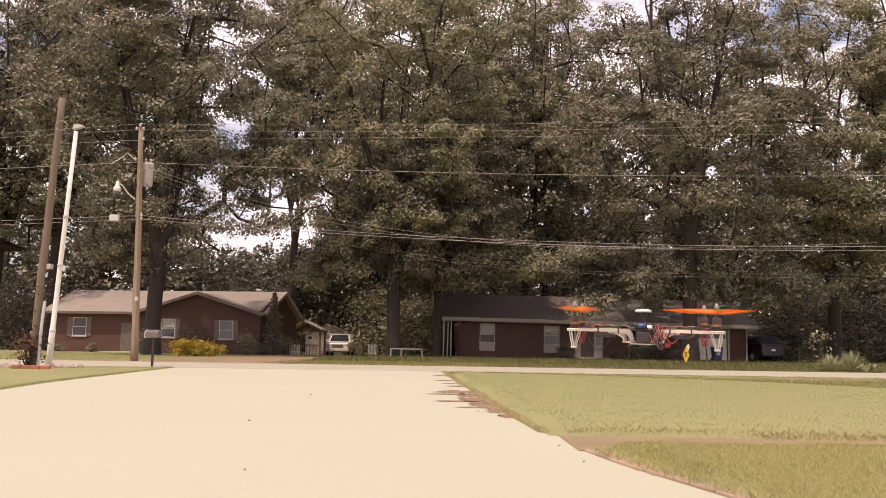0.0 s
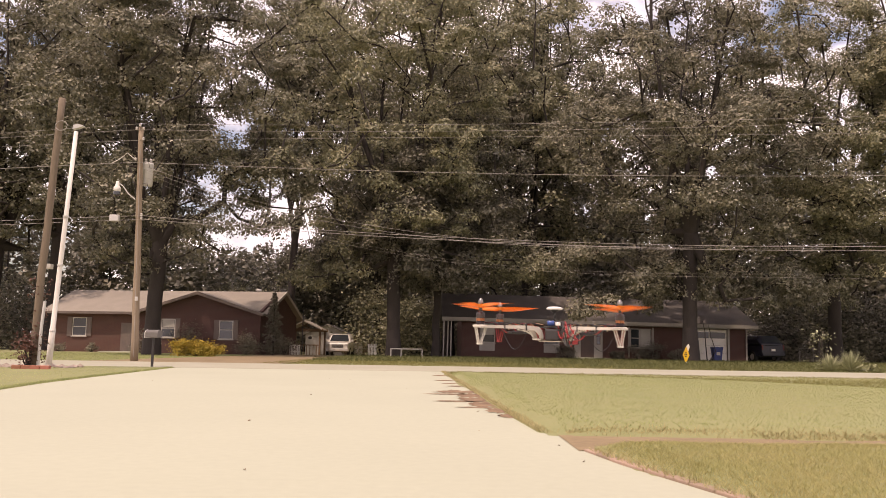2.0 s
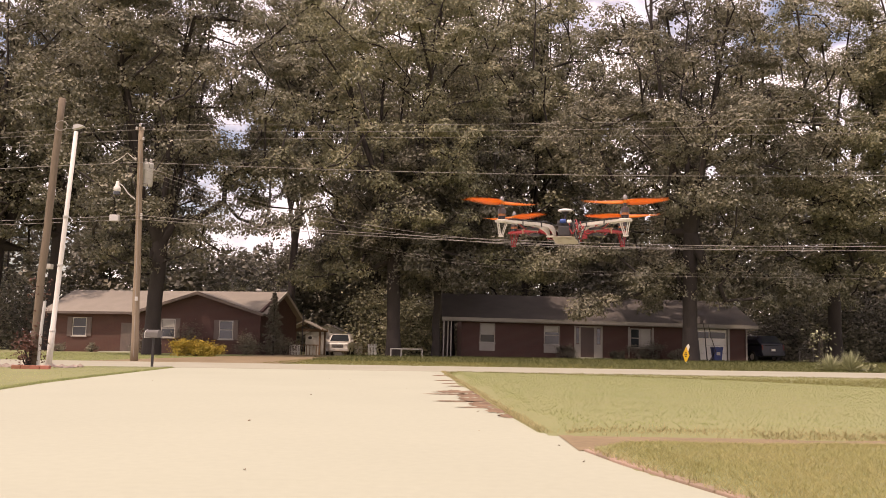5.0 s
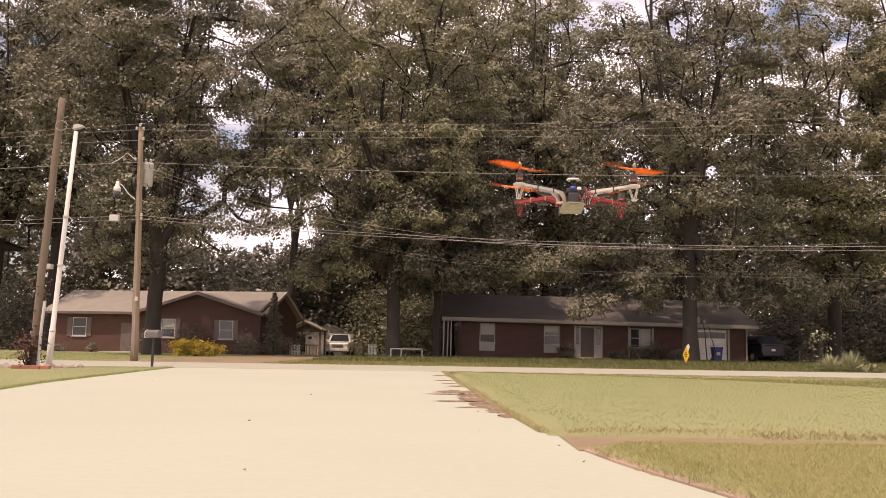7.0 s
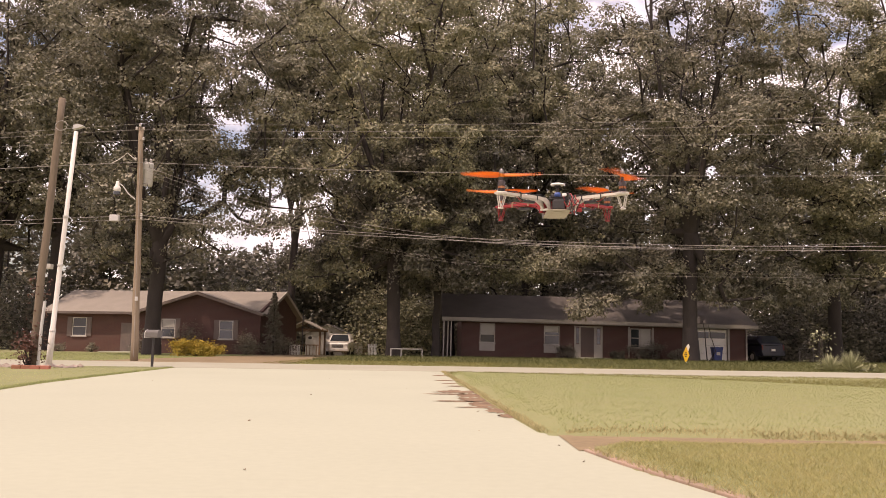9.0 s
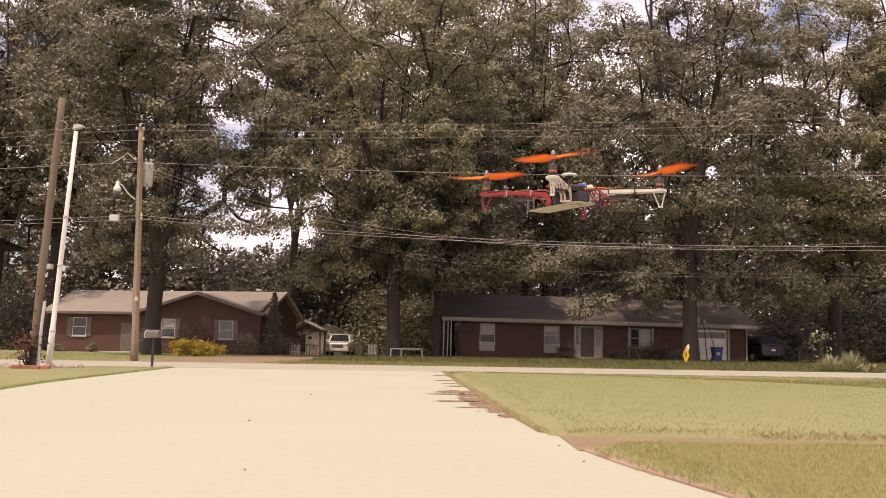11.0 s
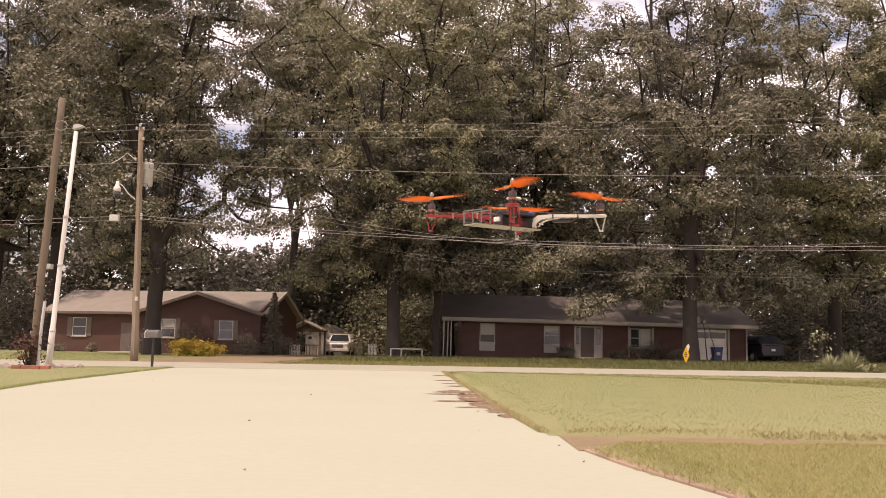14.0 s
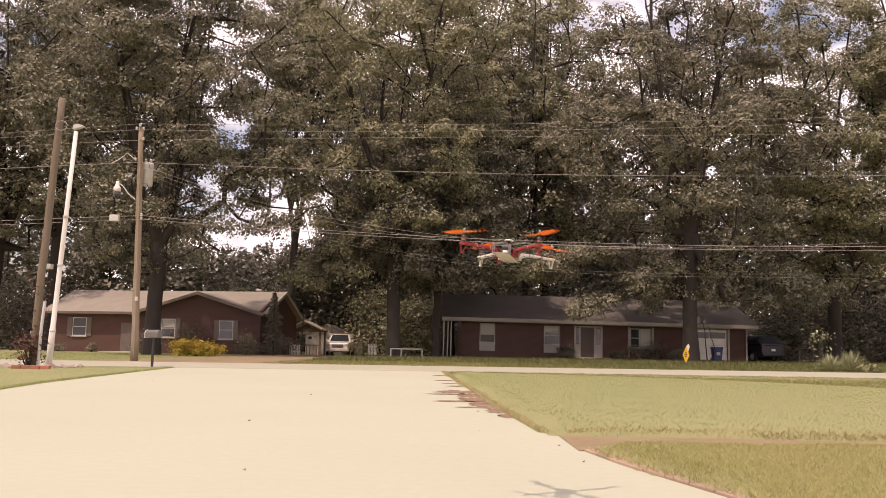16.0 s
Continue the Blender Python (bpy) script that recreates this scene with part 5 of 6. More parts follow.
# understorey at the wood's edge
for k, (bx, by, bw, bh) in enumerate(((24.0, 66, 3.0, 4.5), (27.5, 64, 3.0, 5.5), (31.0, 62, 3.0, 5.0), (35.5, 61, 3.2, 6.0), (24.6, 60.5, 1.6, 2.6),
                                      (29.5, 58.5, 1.6, 2.4), (33.0, 57.5, 1.8, 3.0), (22.0, 72, 3.5, 7.0), (-32.5, 66, 2.6, 5.0), (-37.0, 66, 3.0, 6.0),
                                      (-5.5, 74, 2.5, 6.0), (-2.0, 72, 2.8, 5.0), (-18.5, 78, 3.0, 6.5), (-8.0, 84, 3.5, 7.5), (2.5, 75, 3.6, 7.0), (7.5, 77, 3.6, 7.5), (12.5, 76, 3.6, 7.0), (17.5, 75, 3.6, 7.0))):
    build_bush("understorey_bush", bx, by, bw, bw * 0.7, bh, 5200, "leaf_sweetgum" if 10 <= k <= 13 else "leaf_oak" if k % 2 else "leaf_dark", "rank green undergrowth at the wood edge", 0.24, 80 + k, stems=10)
build_bush("sapling", 14.3, 31.1, 0.16, 0.16, 1.65, 90, "yucca", "thin dry sapling beside the yuccas", 0.10, 95, lift=0.7)


def build_conifer(x, y, h, r, seed):
    """A young evergreen: a stem and whorls of drooping needle sprays that narrow to the tip."""
    rg = np.random.RandomState(seed)
    t = empty("evergreen", pose(x, y, 0.0))
    bm = bmesh.new()
    cyl(bm, (0, 0, -0.1), (0, 0, h * 0.98), 0.07, 0.012, 7)
    c, nn = [], []
    for z in np.arange(0.3, h, 0.17):
        w = r * (1 - z / h) ** 0.85 + 0.05
        for k in range(8):
            a = rg.uniform(0, 2 * np.pi)
            f = np.sqrt(rg.uniform(0.05, 1, 16))
            L = w * rg.uniform(0.7, 1.15)
            c.append(np.stack([L * f * np.cos(a), L * f * np.sin(a), z - 0.25 * L * f], 1) + rg.normal(0, 0.05, (16, 3)))
            nn.append(rg.normal(0, 0.5, (16, 3)) + [0.4 * np.cos(a), 0.4 * np.sin(a), 0.8])
    part("stem", bm, M["bark"], t)
    np.random.seed(seed)
    c, nn = np.concatenate(c), np.concatenate(nn)
    ln = rg.uniform(0.09, 0.2, len(c))
    shards("foliage", c, nn, ln, ln * 0.4, M["leaf_dark"], t)
    tagged(t, "young dark evergreen tree beside the gable wall", "tree")


build_conifer(-11.15, 54.6, 4.05, 0.95, 121)


def build_chain_fence():
    t = empty("chain_fence", pose(25.4, 58.6, 0.0))
    for k in range(3):
        bm = bmesh.new()
        cyl(bm, (k * 1.0, 0, -0.05), (k * 1.0, 0, 1.05), 0.03, None, 8)
        part("post", bm, M["wire"], t)
    bm = bmesh.new()
    cyl(bm, (0, 0, 1.0), (2.0, 0, 1.0), 0.02, None, 8)
    part("top_rail", bm, M["wire"], t)
    bm = bmesh.new()
    for k in range(22):
        for s in (-1, 1):
            x0 = k * 0.1 if s > 0 else k * 0.1 + 0.0
            cyl(bm, (min(2, max(0, x0)), 0, 0.05), (min(2, max(0, x0 + s * 0.5)), 0, 0.98), 0.004, None, 3, False)
    part("mesh", bm, M["wire"], t)
    tagged(t, "short length of chain-link fence in the shade", "fence")


build_chain_fence()




def build_stems():
    t = empty("bare_sapling", pose(16.75, 52.0, 0.0))
    part("stem", tube(bmesh.new(), [(0, 0, -0.05), (-0.08, 0, 1.0), (-0.12, 0, 1.9), (-0.25, 0, 2.6)], [0.04, 0.035, 0.025, 0.015], 7), M["bark"], t)
    part("stem", tube(bmesh.new(), [(0.05, 0.05, -0.05), (0.55, 0.05, 0.7), (0.30, 0, 1.5), (0.1, 0, 2.4)], [0.035, 0.03, 0.022, 0.009], 7), M["bark"], t)
    tagged(t, "two thin bare stems before the garage door", "sapling")


build_stems()


def build_post():
    t = empty("feeder_post", pose(-9.8, 58.0, 0.0))
    part("post", tube(bmesh.new(), [(0, 0, -0.1), (0, 0, 1.5), (0.02, 0, 3.2)], 0.035, 8), M["black"], t)
    part("arm", tube(bmesh.new(), [(0.02, 0, 3.15), (0.2, 0, 3.3), (0.4, 0, 3.2)], 0.02, 6), M["black"], t)
    tagged(t, "thin dark metal post beside the house", "post")


build_post()


def build_litter():
    """Dead leaves and crumbs of soil scattered on the concrete."""
    rg = np.random.RandomState(9)
    n = 30
    y = rg.uniform(4.2, 22, n) ** 1.0
    x = np.array([rg.uniform(float(drive_left(v)) + 0.2, float(drive_right(v)) - 0.1) for v in y])
    edge = rg.rand(n) < 0.45
    x[edge] = np.array([float(drive_right(v)) for v in y[edge]]) - np.abs(rg.normal(0, 0.25, edge.sum())) - 0.02
    np.random.seed(9)
    c = np.stack([x, y, np.full(n, 0.006)], 1)
    ob = shards("leaf_litter", c, rg.normal(0, 0.12, (n, 3)) + [0, 0, 1], rg.uniform(0.015, 0.045, n), rg.uniform(0.01, 0.03, n), M["stain"])
    tagged(ob, "dead leaves and soil crumbs on the concrete", "leaf litter", kind="stuff")


build_litter()


# ---- quadcopter ----
M["orange"] = mat("orange_propeller", (0.95, 0.33, 0.05), (0.90, 0.27, 0.04), 30, 0.4, trans=0.5)
M["arm_white"] = mat("white_nylon", (0.62, 0.58, 0.51), (0.54, 0.50, 0.44), 25, 0.5, 0.05)
M["arm_red"] = mat("red_nylon", (0.33, 0.022, 0.024), (0.25, 0.018, 0.02), 25, 0.45, 0.05)
M["board"] = mat("bare_fibreglass_board", (0.40, 0.35, 0.27), (0.32, 0.28, 0.215), 30, 0.6, 0.05)
M["dark_steel"] = mat("motor_can", (0.06, 0.05, 0.05), (0.03, 0.028, 0.028), 60, 0.28, 0.05, 0.9)
M["steel"] = mat("motor_steel", (0.34, 0.32, 0.30), (0.20, 0.19, 0.18), 40, 0.3, 0.05, 0.9)
M["bell"] = mat("dark_motor_bell", (0.13, 0.105, 0.10), (0.07, 0.06, 0.058), 40, 0.32, 0.05, 0.85)
M["tan_wire"] = mat("tan_lead", (0.42, 0.30, 0.18), (0.34, 0.24, 0.15), 40, 0.5)
M["copper"] = mat("copper_winding", (0.55, 0.22, 0.10), (0.35, 0.14, 0.07), 60, 0.4, 0.3, 0.7)
M["blue"] = mat("blue_shrink_wrap", (0.03, 0.085, 0.30), (0.025, 0.06, 0.22), 30, 0.35)
M["red_wire"] = mat("red_silicone_wire", (0.36, 0.02, 0.022), (0.27, 0.018, 0.02), 40, 0.45)
M["black_wire"] = mat("black_silicone_wire", (0.02, 0.02, 0.02), (0.03, 0.03, 0.03), 40, 0.5)
M["battery_tag"] = mat("dark_red_label", (0.16, 0.02, 0.02), (0.11, 0.02, 0.02), 30, 0.4)
M["puck"] = mat("white_puck_plastic", (0.80, 0.78, 0.74), (0.74, 0.72, 0.68), 40, 0.35)

ARM = 0.159
HUB = 0.075
TOP = 0.030
LOW = -0.006


def arm_bm():
    """One moulded arm along +x from the middle of the frame: root bracket, two slim rails with cross struts, motor seat, tapered landing leg."""
    bm = bmesh.new()
    r_end = ARM * math.sqrt(2)
    for s in (-1, 1):
        # rail: a curved root that rises to the top plate, slim outwards
        prism(bm, [(0.046, LOW + 0.002), (0.053, LOW + 0.002), (0.058, 0.008), (0.070, 0.018), (0.095, 0.0225), (r_end + 0.012, 0.0245),
                   (r_end + 0.012, TOP), (0.10, TOP + 0.001), (0.060, TOP - 0.002), (0.050, TOP - 0.010), (0.046, 0.006)], "y",
              s * 0.012 - 0.002, s * 0.012 + 0.002)
    # lower tie that curves under the rail near the root
    tube(bm, [(0.062, 0, LOW + 0.004), (0.072, 0, 0.010), (0.090, 0, 0.0175), (0.115, 0, 0.0205)], 0.0022, 6)
    for k in range(6):
        x = 0.085 + k * 0.022
        box(bm, x, x + 0.002, -0.012, 0.012, 0.0235, TOP - 0.001, m=Matrix.Translation((x, 0, 0)) @ Matrix.Rotation(0.5 * (-1) ** k, 4, "Z") @ Matrix.Translation((-x, 0, 0)))
    box(bm, 0.046, 0.058, -0.014, 0.014, LOW + 0.002, LOW + 0.006)
    lathe(bm, [(0.0165, 0.0245), (0.0175, TOP - 0.001), (0.015, TOP + 0.001)], 16, Matrix.Translation((r_end, 0, 0)))
    # landing leg, an open triangle of slim struts and a small rounded foot
    for s in (-1, 1):
        tube(bm, [(r_end - 0.016, s * 0.0035, 0.025), (r_end - 0.001, s * 0.003, -0.012)], 0.0015, 6)
        tube(bm, [(r_end + 0.013, s * 0.0035, 0.025), (r_end + 0.005, s * 0.003, -0.012)], 0.0015, 6)
    box(bm, r_end - 0.004, r_end + 0.008, -0.005, 0.005, -0.015, -0.011, bevel=0.0015)
    return bm


def motor(parent, x, y):
    m = Matrix.Translation((x, y, 0))
    bm = bmesh.new()
    lathe(bm, [(0.012, TOP + 0.002), (0.0098, TOP + 0.004), (0.0098, TOP + 0.009), (0.010, TOP + 0.010)], 18, m)
    mo = part("motor", bm, M["dark_steel"], parent, "dark metal brushless motor", True)
    bm = bmesh.new()
    for k in range(9):
        a = 2 * math.pi * k / 9
        box(bm, -0.003, 0.003, -0.0025, 0.0025, TOP + 0.010, TOP + 0.022, m=m @ Matrix.Rotation(a, 4, "Z") @ Matrix.Translation((0.0065, 0, 0)))
    part("winding", bm, M["copper"], mo)
    bm = bmesh.new()
    lathe(bm, [(0.0098, TOP + 0.016), (0.0102, TOP + 0.017), (0.0102, TOP + 0.026), (0.009, TOP + 0.030), (0.0035, TOP + 0.032), (0.004, HUB - 0.004)], 18, m)
    part("bell", bm, M["bell"], mo, smooth=False)
    return mo


def propeller(parent, x, y, hand):
    """A two-bladed propeller with its nut, turning about its own z."""
    p = empty("propeller")
    p.parent = parent
    p.location = (x, y, HUB)
    for s in (0, 1):
        bm = bmesh.new()
        rows = []
        n = 12
        for i in range(n + 1):
            f = i / n
            r = 0.005 + 0.105 * f
            chord = 0.010 + 0.019 * math.sin(math.pi * min(1.0, 0.12 + 0.86 * f) ** 0.85) if f < 1 else 0.006
            pitch = radians(34 - 24 * f) * hand
            th = 0.0016 * (1 - 0.6 * f) + 0.0005
            sweep = -0.004 * f * f * hand
            row = []
            for u, v in ((-0.42, 0), (0.1, 1), (0.58, 0), (0.1, -0.6)):
                cy, cz = chord * u, th * v
                row.append(bm.verts.new((r, sweep + cy * math.cos(pitch) - cz * math.sin(pitch), cy * math.sin(pitch) + cz * math.cos(pitch) + 0.004 * f * f)))
            rows.append(row)
        for a, b in zip(rows, rows[1:]):
            for k in range(4):
                bm.faces.new((a[k], a[(k + 1) % 4], b[(k + 1) % 4], b[k]))
        bm.faces.new(rows[0][::-1])
        bm.faces.new(rows[-1])
        if s:
            bmesh.ops.rotate(bm, cent=(0, 0, 0), matrix=Matrix.Rotation(math.pi, 3, "Z"), verts=bm.verts[:])
        part("blade", bm, M["orange"], p, "thin orange plastic blade", True)
    bm = bmesh.new()
    lathe(bm, [(0.0055, -0.004), (0.0065, 0.0), (0.0065, 0.004), (0.005, 0.005)], 14)
    part("hub", bm, M["orange"], p)
    bm = bmesh.new()
    lathe(bm, [(0.0062, 0.004), (0.0062, 0.008), (0.0052, 0.013), (0.003, 0.017), (0.0008, 0.0185)], 14)
    part("spinner_nut", bm, M["steel"], p, "polished bullet prop nut", True)
    return p


def plate_bm(x0, x1, y0, y1, z0, z1, slots, cut):
    """A flat board with rectangular slots through it and cut corners, built from a grid of cells."""
    xs = sorted({x0, x1, x0 + cut, x1 - cut, *[v for s in slots for v in s[:2]]})
    ys = sorted({y0, y1, y0 + cut, y1 - cut, *[v for s in slots for v in s[2:]]})
    bm = bmesh.new()
    for a, b in zip(xs, xs[1:]):
        for c, d in zip(ys, ys[1:]):
            mx, my = (a + b) / 2, (c + d) / 2
            if any(s[0] < mx < s[1] and s[2] < my < s[3] for s in slots):
                continue
            cx = mx < x0 + cut or mx > x1 - cut
            cy = my < y0 + cut or my > y1 - cut
            if cx and cy:
                ox, oy = (b if mx < (x0 + x1) / 2 else a), (d if my < (y0 + y1) / 2 else c)
                px, py = (a if ox == b else b), (c if oy == d else d)
                prism(bm, [(ox, oy), (px, oy), (ox, py)], "z", z0, z1)
            else:
                prism(bm, [(a, c), (b, c), (b, d), (a, d)], "z", z0, z1)
    bmesh.ops.remove_doubles(bm, verts=bm.verts[:], dist=1e-6)
    return bm


def build_drone():
    d = empty("quadcopter")
    W_, R_ = M["arm_white"], M["arm_red"]
    slots = [(-0.020, -0.003, 0.049, 0.058), (0.003, 0.020, 0.049, 0.058), (-0.021, -0.005, 0.022, 0.031), (0.005, 0.021, 0.022, 0.031), (-0.010, 0.010, 0.036, 0.044),
             (-0.024, -0.010, -0.006, 0.000), (0.010, 0.024, -0.006, 0.000), (-0.024, -0.010, -0.060, -0.053), (0.010, 0.024, -0.060, -0.053),
             (-0.026, 0.026, -0.090, -0.084), (-0.024, -0.010, -0.118, -0.111), (0.010, 0.024, -0.118, -0.111), (-0.020, 0.020, -0.140, -0.135)]
    part("bottom_plate", plate_bm(-0.033, 0.033, -0.156, 0.074, LOW - 0.001, LOW + 0.001, slots, 0.012), M["board"], d, "long cream fibreglass bottom plate with slots")
    part("top_plate", plate_bm(-0.050, 0.050, -0.056, 0.050, TOP - 0.004, TOP - 0.001, [(-0.02, 0.02, 0.02, 0.03), (-0.02, 0.02, -0.03, -0.02)], 0.018), M["black"], d, "dark top plate")
    for x, y in ((-0.034, -0.148), (0.034, -0.148), (-0.034, -0.118), (0.034, -0.118)):
        bm = bmesh.new()
        cyl(bm, (x, y, LOW - 0.002), (x, y, 0.030), 0.0022, None, 8)
        part("standoff", bm, M["steel"], d)
    for y in (-0.148, -0.118):
        part("cross_bar", boxes((-0.037, 0.037, y - 0.003, y + 0.003, 0.0295, 0.0315), bevel=0.0006), M["steel"], d, "thin grey bar across two standoffs")
    for a, mtl, lab in ((45, W_, "white nylon arm with landing leg"), (135, W_, "white nylon arm with landing leg"), (225, R_, "red nylon arm with landing leg"), (315, R_, "red nylon arm with landing leg")):
        ob = part("arm", arm_bm(), mtl, d, lab)
        ob.rotation_euler = (0, 0, radians(a))
    props = []
    for x, y, hand in ((ARM, ARM, 1), (-ARM, ARM, -1), (-ARM, -ARM, 1), (ARM, -ARM, -1)):
        motor(d, x, y)
        props.append(propeller(d, x, y, hand))
        # motor leads down to the speed controller under the arm
        u = Vector((x, y, 0)).normalized()
        v = Vector((-u.y, u.x, 0))
        for k, key in ((-1, "black_wire"), (0, "red_wire"), (1, "black_wire")):
            bm = bmesh.new()
            tube(bm, [Vector((x, y, TOP + 0.004)) - u * 0.012 + v * 0.003 * k, Vector((x, y, TOP + 0.006)) - u * 0.04 + v * 0.005 * k,
                      Vector((x, y, 0.014)) - u * 0.075 + v * 0.007 * k, Vector((x, y, 0.012)) - u * 0.11 + v * 0.004 * k], 0.0013, 5)
            part("motor_lead", bm, M[key], d)
        c = Vector((x, y, 0)) - u * 0.105
        bm = bmesh.new()
        box(bm, -0.020, 0.020, -0.008, 0.008, 0.010, 0.017, bevel=0.002, m=Matrix.Translation(c) @ Matrix.Rotation(math.atan2(u.y, u.x), 4, "Z"))
        part("speed_controller", bm, M["black"], d)
    # stack in the middle: battery, receiver, controller
    part("battery", boxes((-0.017, 0.017, -0.062, 0.064, LOW + 0.002, 0.024), bevel=0.004), M["black"], d, "black battery pack")
    part("battery_label", boxes((-0.0175, 0.0175, -0.030, 0.030, LOW + 0.008, 0.016)), M["battery_tag"], d)
    part("flight_controller", boxes((-0.021, 0.021, -0.046, 0.034, TOP, TOP + 0.013), bevel=0.004), M["black"], d, "black flight controller box")
    part("receiver", boxes((-0.010, 0.010, -0.068, -0.052, 0.008, 0.020), bevel=0.002), M["puck"], d)
    part("battery_strap", boxes((-0.0182, 0.0182, -0.004, 0.008, LOW + 0.0018, 0.0255), bevel=0.001), M["red_wire"], d)
    bm = bmesh.new()
    lathe(bm, [(0.005, -0.008), (0.0060, -0.0065), (0.0060, 0.0065), (0.005, 0.008)], 14, Matrix.Translation((0.004, 0.056, TOP + 0.008)) @ Matrix.Rotation(math.pi / 2, 4, "Y"))
    part("capacitor", bm, M["blue"], d, "blue wrapped cylinder", True)
    part("connector", boxes((-0.020, -0.008, 0.060, 0.072, TOP + 0.002, TOP + 0.010), bevel=0.002), M["puck"], d)
    PUCK = HUB - 0.006
    bm = bmesh.new()
    cyl(bm, (0, -0.004, TOP + 0.012), (0, -0.004, PUCK - 0.002), 0.003, None, 8)
    mast = part("mast", bm, M["black"], d)
    bm = bmesh.new()
    lathe(bm, [(0.004, PUCK - 0.005), (0.009, PUCK - 0.001), (0.011, PUCK + 0.002), (0.011, PUCK + 0.0042)], 24, Matrix.Translation((0, -0.004, 0)))
    part("puck_base", bm, M["black"], mast, smooth=True)
    bm = bmesh.new()
    lathe(bm, [(0.018, PUCK + 0.002), (0.0200, PUCK + 0.004), (0.0204, PUCK + 0.006), (0.017, PUCK + 0.0085), (0.010, PUCK + 0.010)], 24, Matrix.Translation((0, -0.004, 0)))
    part("puck_cover", bm, M["puck"], mast, "white satellite receiver puck", True)
    # battery lead loops out at the white-armed side
    for k, (off, key) in enumerate(((-0.004, "red_wire"), (0.002, "black_wire"))):
        bm = bmesh.new()
        pts = []
        for i in range(13):
            f = i / 12
            a = math.pi * (0.95 - 1.15 * f)
            pts.append((-0.026 + off - 0.016 * f, 0.050 + 0.030 * math.sin(max(0, min(math.pi, a + 0.2))) + 0.004 * k, 0.012 + 0.030 * math.cos(math.pi * f)))
        tube(bm, pts, 0.0015, 7)
        part("battery_lead", bm, M[key], d)
    # slack red and black power leads that hang in loops off the white-armed side
    rg = random.Random(4)
    for k, key in enumerate(("red_wire", "black_wire", "black_wire", "red_wire", "black_wire", "red_wire")):
        x0 = -0.012 - 0.006 * k
        drop = rg.uniform(0.022, 0.046) if k < 5 else 0.03
        reach = rg.uniform(0.020, 0.050)
        pts = []
        for i in range(15):
            f = i / 14
            pts.append((x0 - reach * f + rg.uniform(-0.0015, 0.0015), 0.052 + 0.024 * math.sin(math.pi * f) + 0.003 * k,
                        TOP + 0.004 - drop * math.sin(math.pi * min(1.0, f * 1.15)) - 0.012 * f + rg.uniform(-0.001, 0.001)))
        part("power_lead", tube(bmesh.new(), pts, 0.0013, 6), M[key], d)
    # thin leads laid along each arm, held down by pale ties
    for sx, sy in ((1, 1), (-1, 1), (-1, -1), (1, -1)):
        u = Vector((sx, sy, 0)).normalized()
        v = Vector((-u.y, u.x, 0))
        for k, key in ((-1, "tan_wire" if sy < 0 else "black_wire"), (1, "red_wire" if sy < 0 else "black_wire")):
            pts = [u * (0.05 + 0.155 * i / 11) + v * (k * 0.005 + rg.uniform(-0.003, 0.003)) + Vector((0, 0, TOP + 0.003 + 0.004 * abs(math.sin(i * 0.9)))) for i in range(12)]
            part("signal_lead", tube(bmesh.new(), pts, 0.0010, 5), M[key], d)
        for r in (0.10, 0.165):
            m = Matrix.Translation(u * r) @ Matrix.Rotation(math.atan2(u.y, u.x), 4, "Z")
            bm = bmesh.new()
            box(bm, -0.0016, 0.0016, -0.0155, 0.0155, TOP + 0.0012, TOP + 0.0024, m=m)
            box(bm, -0.0016, 0.0016, -0.0158, -0.0146, 0.019, TOP + 0.0012, m=m)
            box(bm, -0.0016, 0.0016, 0.0146, 0.0158, 0.019, TOP + 0.0012, m=m)
            box(bm, -0.0024, 0.0024, 0.010, 0.0145, TOP + 0.0024, TOP + 0.0055, m=m)
            part("cable_tie", bm, M["tan_wire"] if sy < 0 else M["black"], d)
    # slack aerial wires under the red arms
    for sx in (-1, 1):
        pts = [(sx * (0.150 - 0.075 * i / 10), -0.150 + 0.06 * i / 10, 0.018 - 0.050 * math.sin(math.pi * i / 10)) for i in range(11)]
        part("aerial_wire", tube(bmesh.new(), pts, 0.0008, 5), M["black_wire"], d)
    part("power_plug", boxes((-0.062, -0.046, 0.066, 0.074, -0.012, -0.002), bevel=0.0015), M["arm_red"], d, "red battery plug")
    tagged(d, "hovering quadcopter with white and red arms, orange propellers", "drone")
    return d, props


DRONE, PROPS = build_drone()

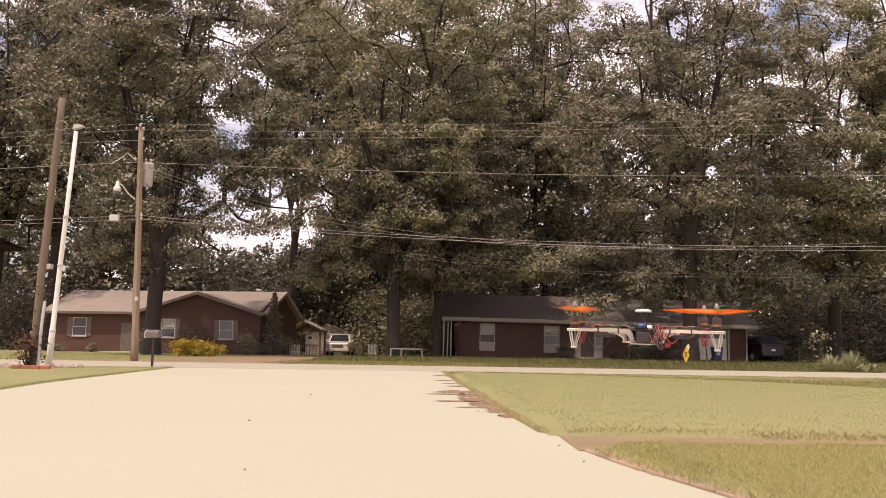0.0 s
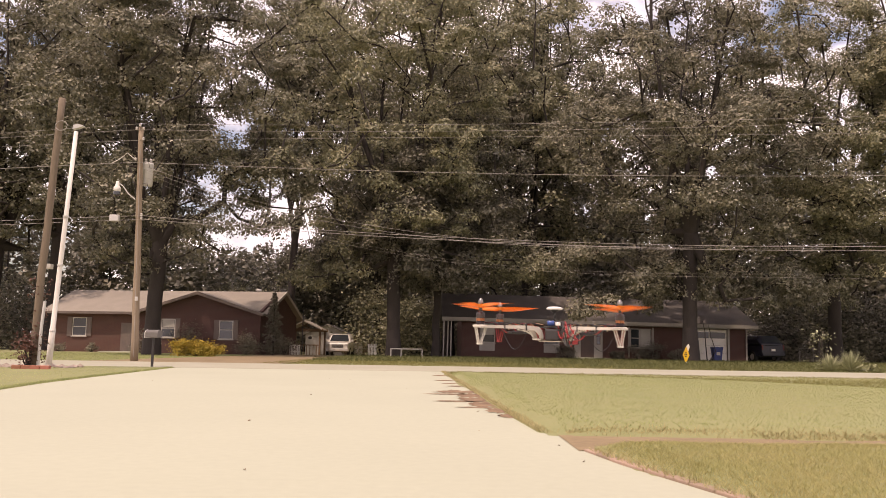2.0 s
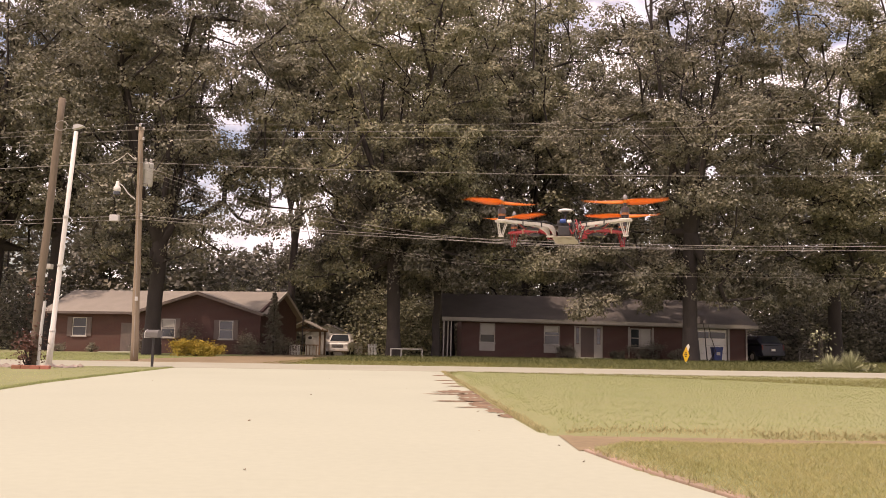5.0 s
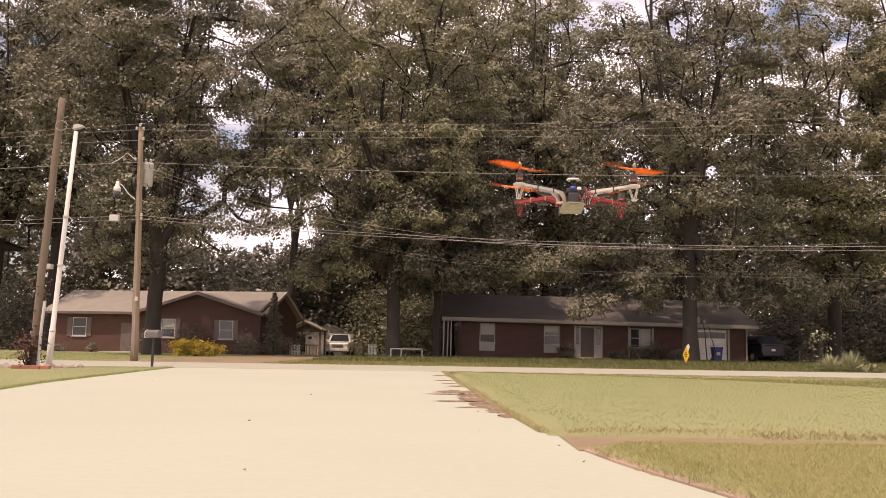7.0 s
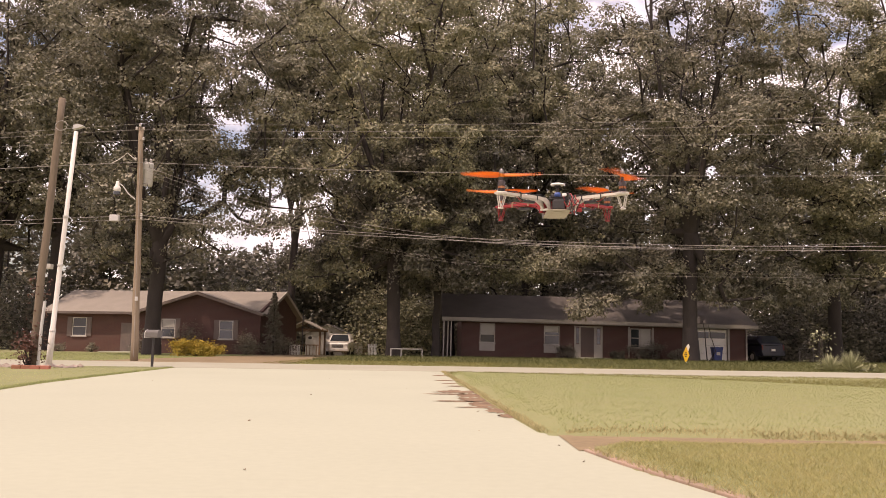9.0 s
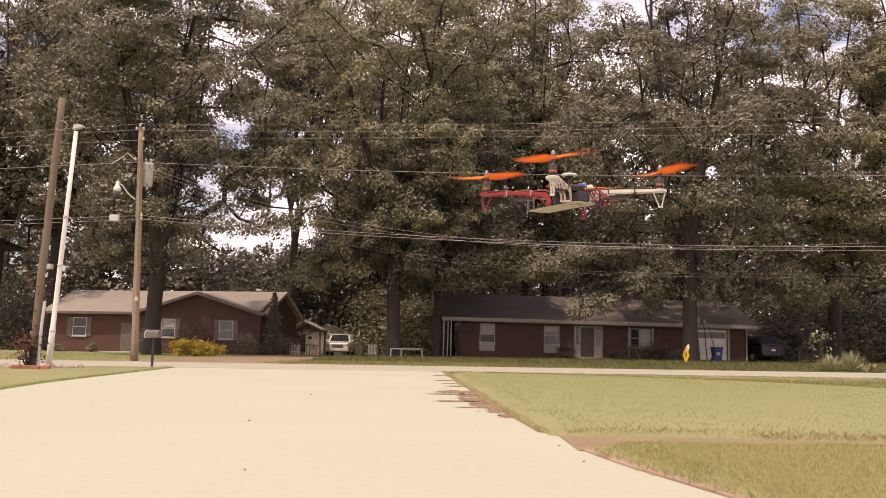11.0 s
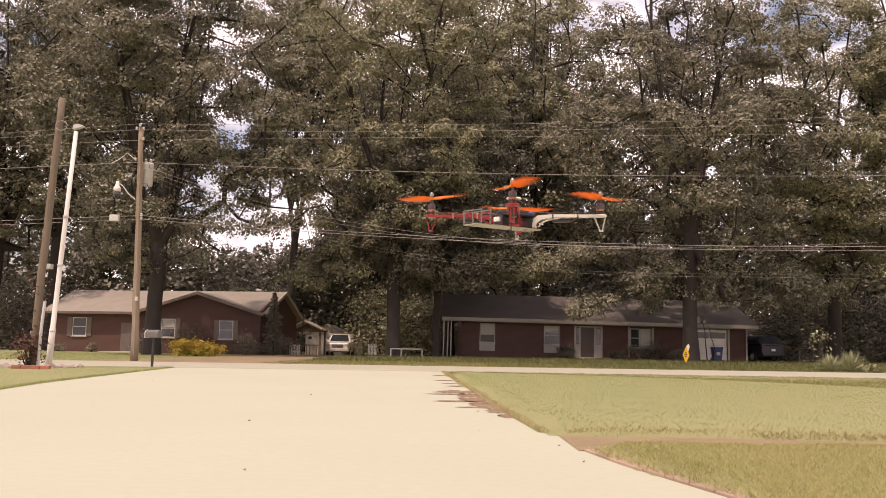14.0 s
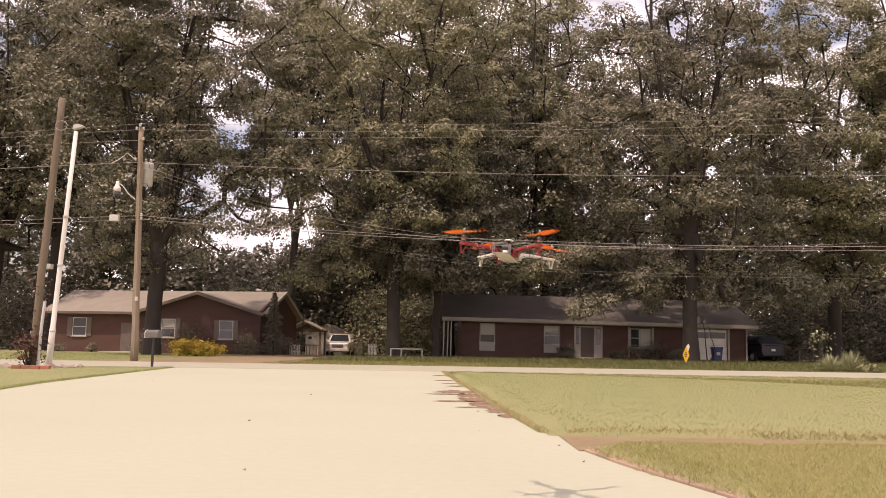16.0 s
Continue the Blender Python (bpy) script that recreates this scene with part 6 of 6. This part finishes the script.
# seconds, x, y, z, turn about z, tilt about x, tilt about y
FLIGHT = [
    (0.0, 0.502, 2.051, 0.675, 167.2, 2.5, 0.1),
    (0.5, 0.486, 2.028, 0.654, 166.6, 2.2, -0.2),
    (1.0, 0.429, 2.002, 0.647, 165.6, 1.8, 0.6),
    (1.5, 0.357, 1.973, 0.659, 165.8, 0.7, 0.1),
    (2.0, 0.279, 2.042, 0.677, 167.8, 1.6, 0.2),
    (2.5, 0.195, 2.071, 0.763, 167.0, 2.5, 1.9),
    (3.0, 0.144, 2.128, 0.913, 169.5, 1.8, 1.7),
    (3.5, 0.130, 2.094, 0.973, 170.1, -0.4, 3.4),
    (4.0, 0.205, 2.227, 0.945, 170.1, 1.0, 2.0),
    (4.2, 0.239, 2.236, 0.927, 169.0, 2.1, -0.1),
    (6.3, 0.403, 2.355, 1.071, 170.7, 2.5, 0.4),
    (6.5, 0.397, 2.370, 1.080, 171.5, 3.8, 1.2),
    (7.0, 0.387, 2.421, 1.084, 174.1, 1.1, 1.2),
    (7.5, 0.368, 2.393, 1.075, 173.6, 3.2, 0.1),
    (8.0, 0.355, 2.412, 1.083, 172.9, 4.1, 0.5),
    (8.5, 0.329, 2.325, 1.055, 174.8, 3.8, 0.0),
    (9.0, 0.323, 2.294, 1.042, 175.8, 3.1, -0.1),
    (9.2, 0.323, 2.260, 1.032, 176.0, 3.1, 0.4),
    (11.3, 0.325, 2.080, 1.025, 215.6, 1.4, 0.7),
    (11.5, 0.319, 2.086, 1.024, 222.6, 1.2, 0.1),
    (12.0, 0.300, 2.117, 0.999, 240.0, 2.5, 1.3),
    (12.5, 0.284, 2.106, 0.959, 256.4, 2.5, 0.6),
    (13.0, 0.270, 2.116, 0.949, 275.4, 0.9, 0.1),
    (13.5, 0.250, 2.133, 0.962, 292.8, 1.9, -0.7),
    (14.0, 0.191, 2.165, 0.975, 308.4, 2.3, -0.2),
    (14.5, 0.114, 2.222, 1.003, 322.6, -0.9, 1.8),
    (15.0, 0.067, 2.391, 1.028, 335.5, -6.6, 2.8),
    (15.5, 0.114, 2.824, 1.030, 339.9, -8.5, 5.8),
    (16.0, 0.279, 3.489, 1.037, 343.4, -3.3, 4.0),
]
# blade angles at the times of FLIGHT, for each propeller
PHASE_A = [111, 30, 132, 48, 129, 132, 60, 54, 66, 9, 30, 75, 48, 24, 138, 6, 0, 126, 18, 123, 105, 39, 81, 12, 93, 69, 3, 147, 54]
PHASE_B = [36, 81, 135, 117, 57, 36, 150, 129, 174, 27, 6, 66, 36, 168, 99, 159, 60, 129, 168, 165, 177, 63, 39, 90, 63, 30, 36, 3, 129]
PHASE_C = [21, 9, 3, 123, 120, 174, 162, 48, 57, 126, 9, 3, 123, 24, 42, 144, 42, 0, 63, 57, 153, 144, 9, 75, 18, 87, 156, 177, 159]
PHASE_D = [72, 15, 123, 48, 27, 144, 72, 75, 81, 6, 138, 168, 24, 165, 51, 132, 177, 174, 21, 159, 120, 144, 63, 60, 159, 12, 57, 0, 135]


def motions():
    rows = []
    for t, x, y, z, turn, tx, ty in FLIGHT:
        m = Matrix.Rotation(radians(ty), 4, "Y") @ Matrix.Rotation(radians(tx), 4, "X") @ Matrix.Rotation(radians(turn), 4, "Z")
        rows.append((t, Matrix.Translation((x, y, z)) @ m))
    walk(DRONE, rows)
    times = [r[0] for r in FLIGHT]
    for p, phase, hand in zip(PROPS, (PHASE_A, PHASE_B, PHASE_C, PHASE_D), (1, -1, 1, -1)):
        total = phase[0]
        spin = [(0, total)]
        for k in range(1, len(times)):
            f0, f1 = round(times[k - 1] * FPS), round(times[k] * FPS)
            n = f1 - f0
            want = total + hand * 70 * n
            turns = round((want - phase[k]) / 180)
            goal = phase[k] + 180 * turns
            for j in range(1, n + 1):
                spin.append((f0 + j, total + (goal - total) * j / n))
            total = goal
        at = p.location.copy()
        walk(p, [(f / FPS, Matrix.Translation(at) @ Matrix.Rotation(radians(a), 4, "Z")) for f, a in spin])


motions()
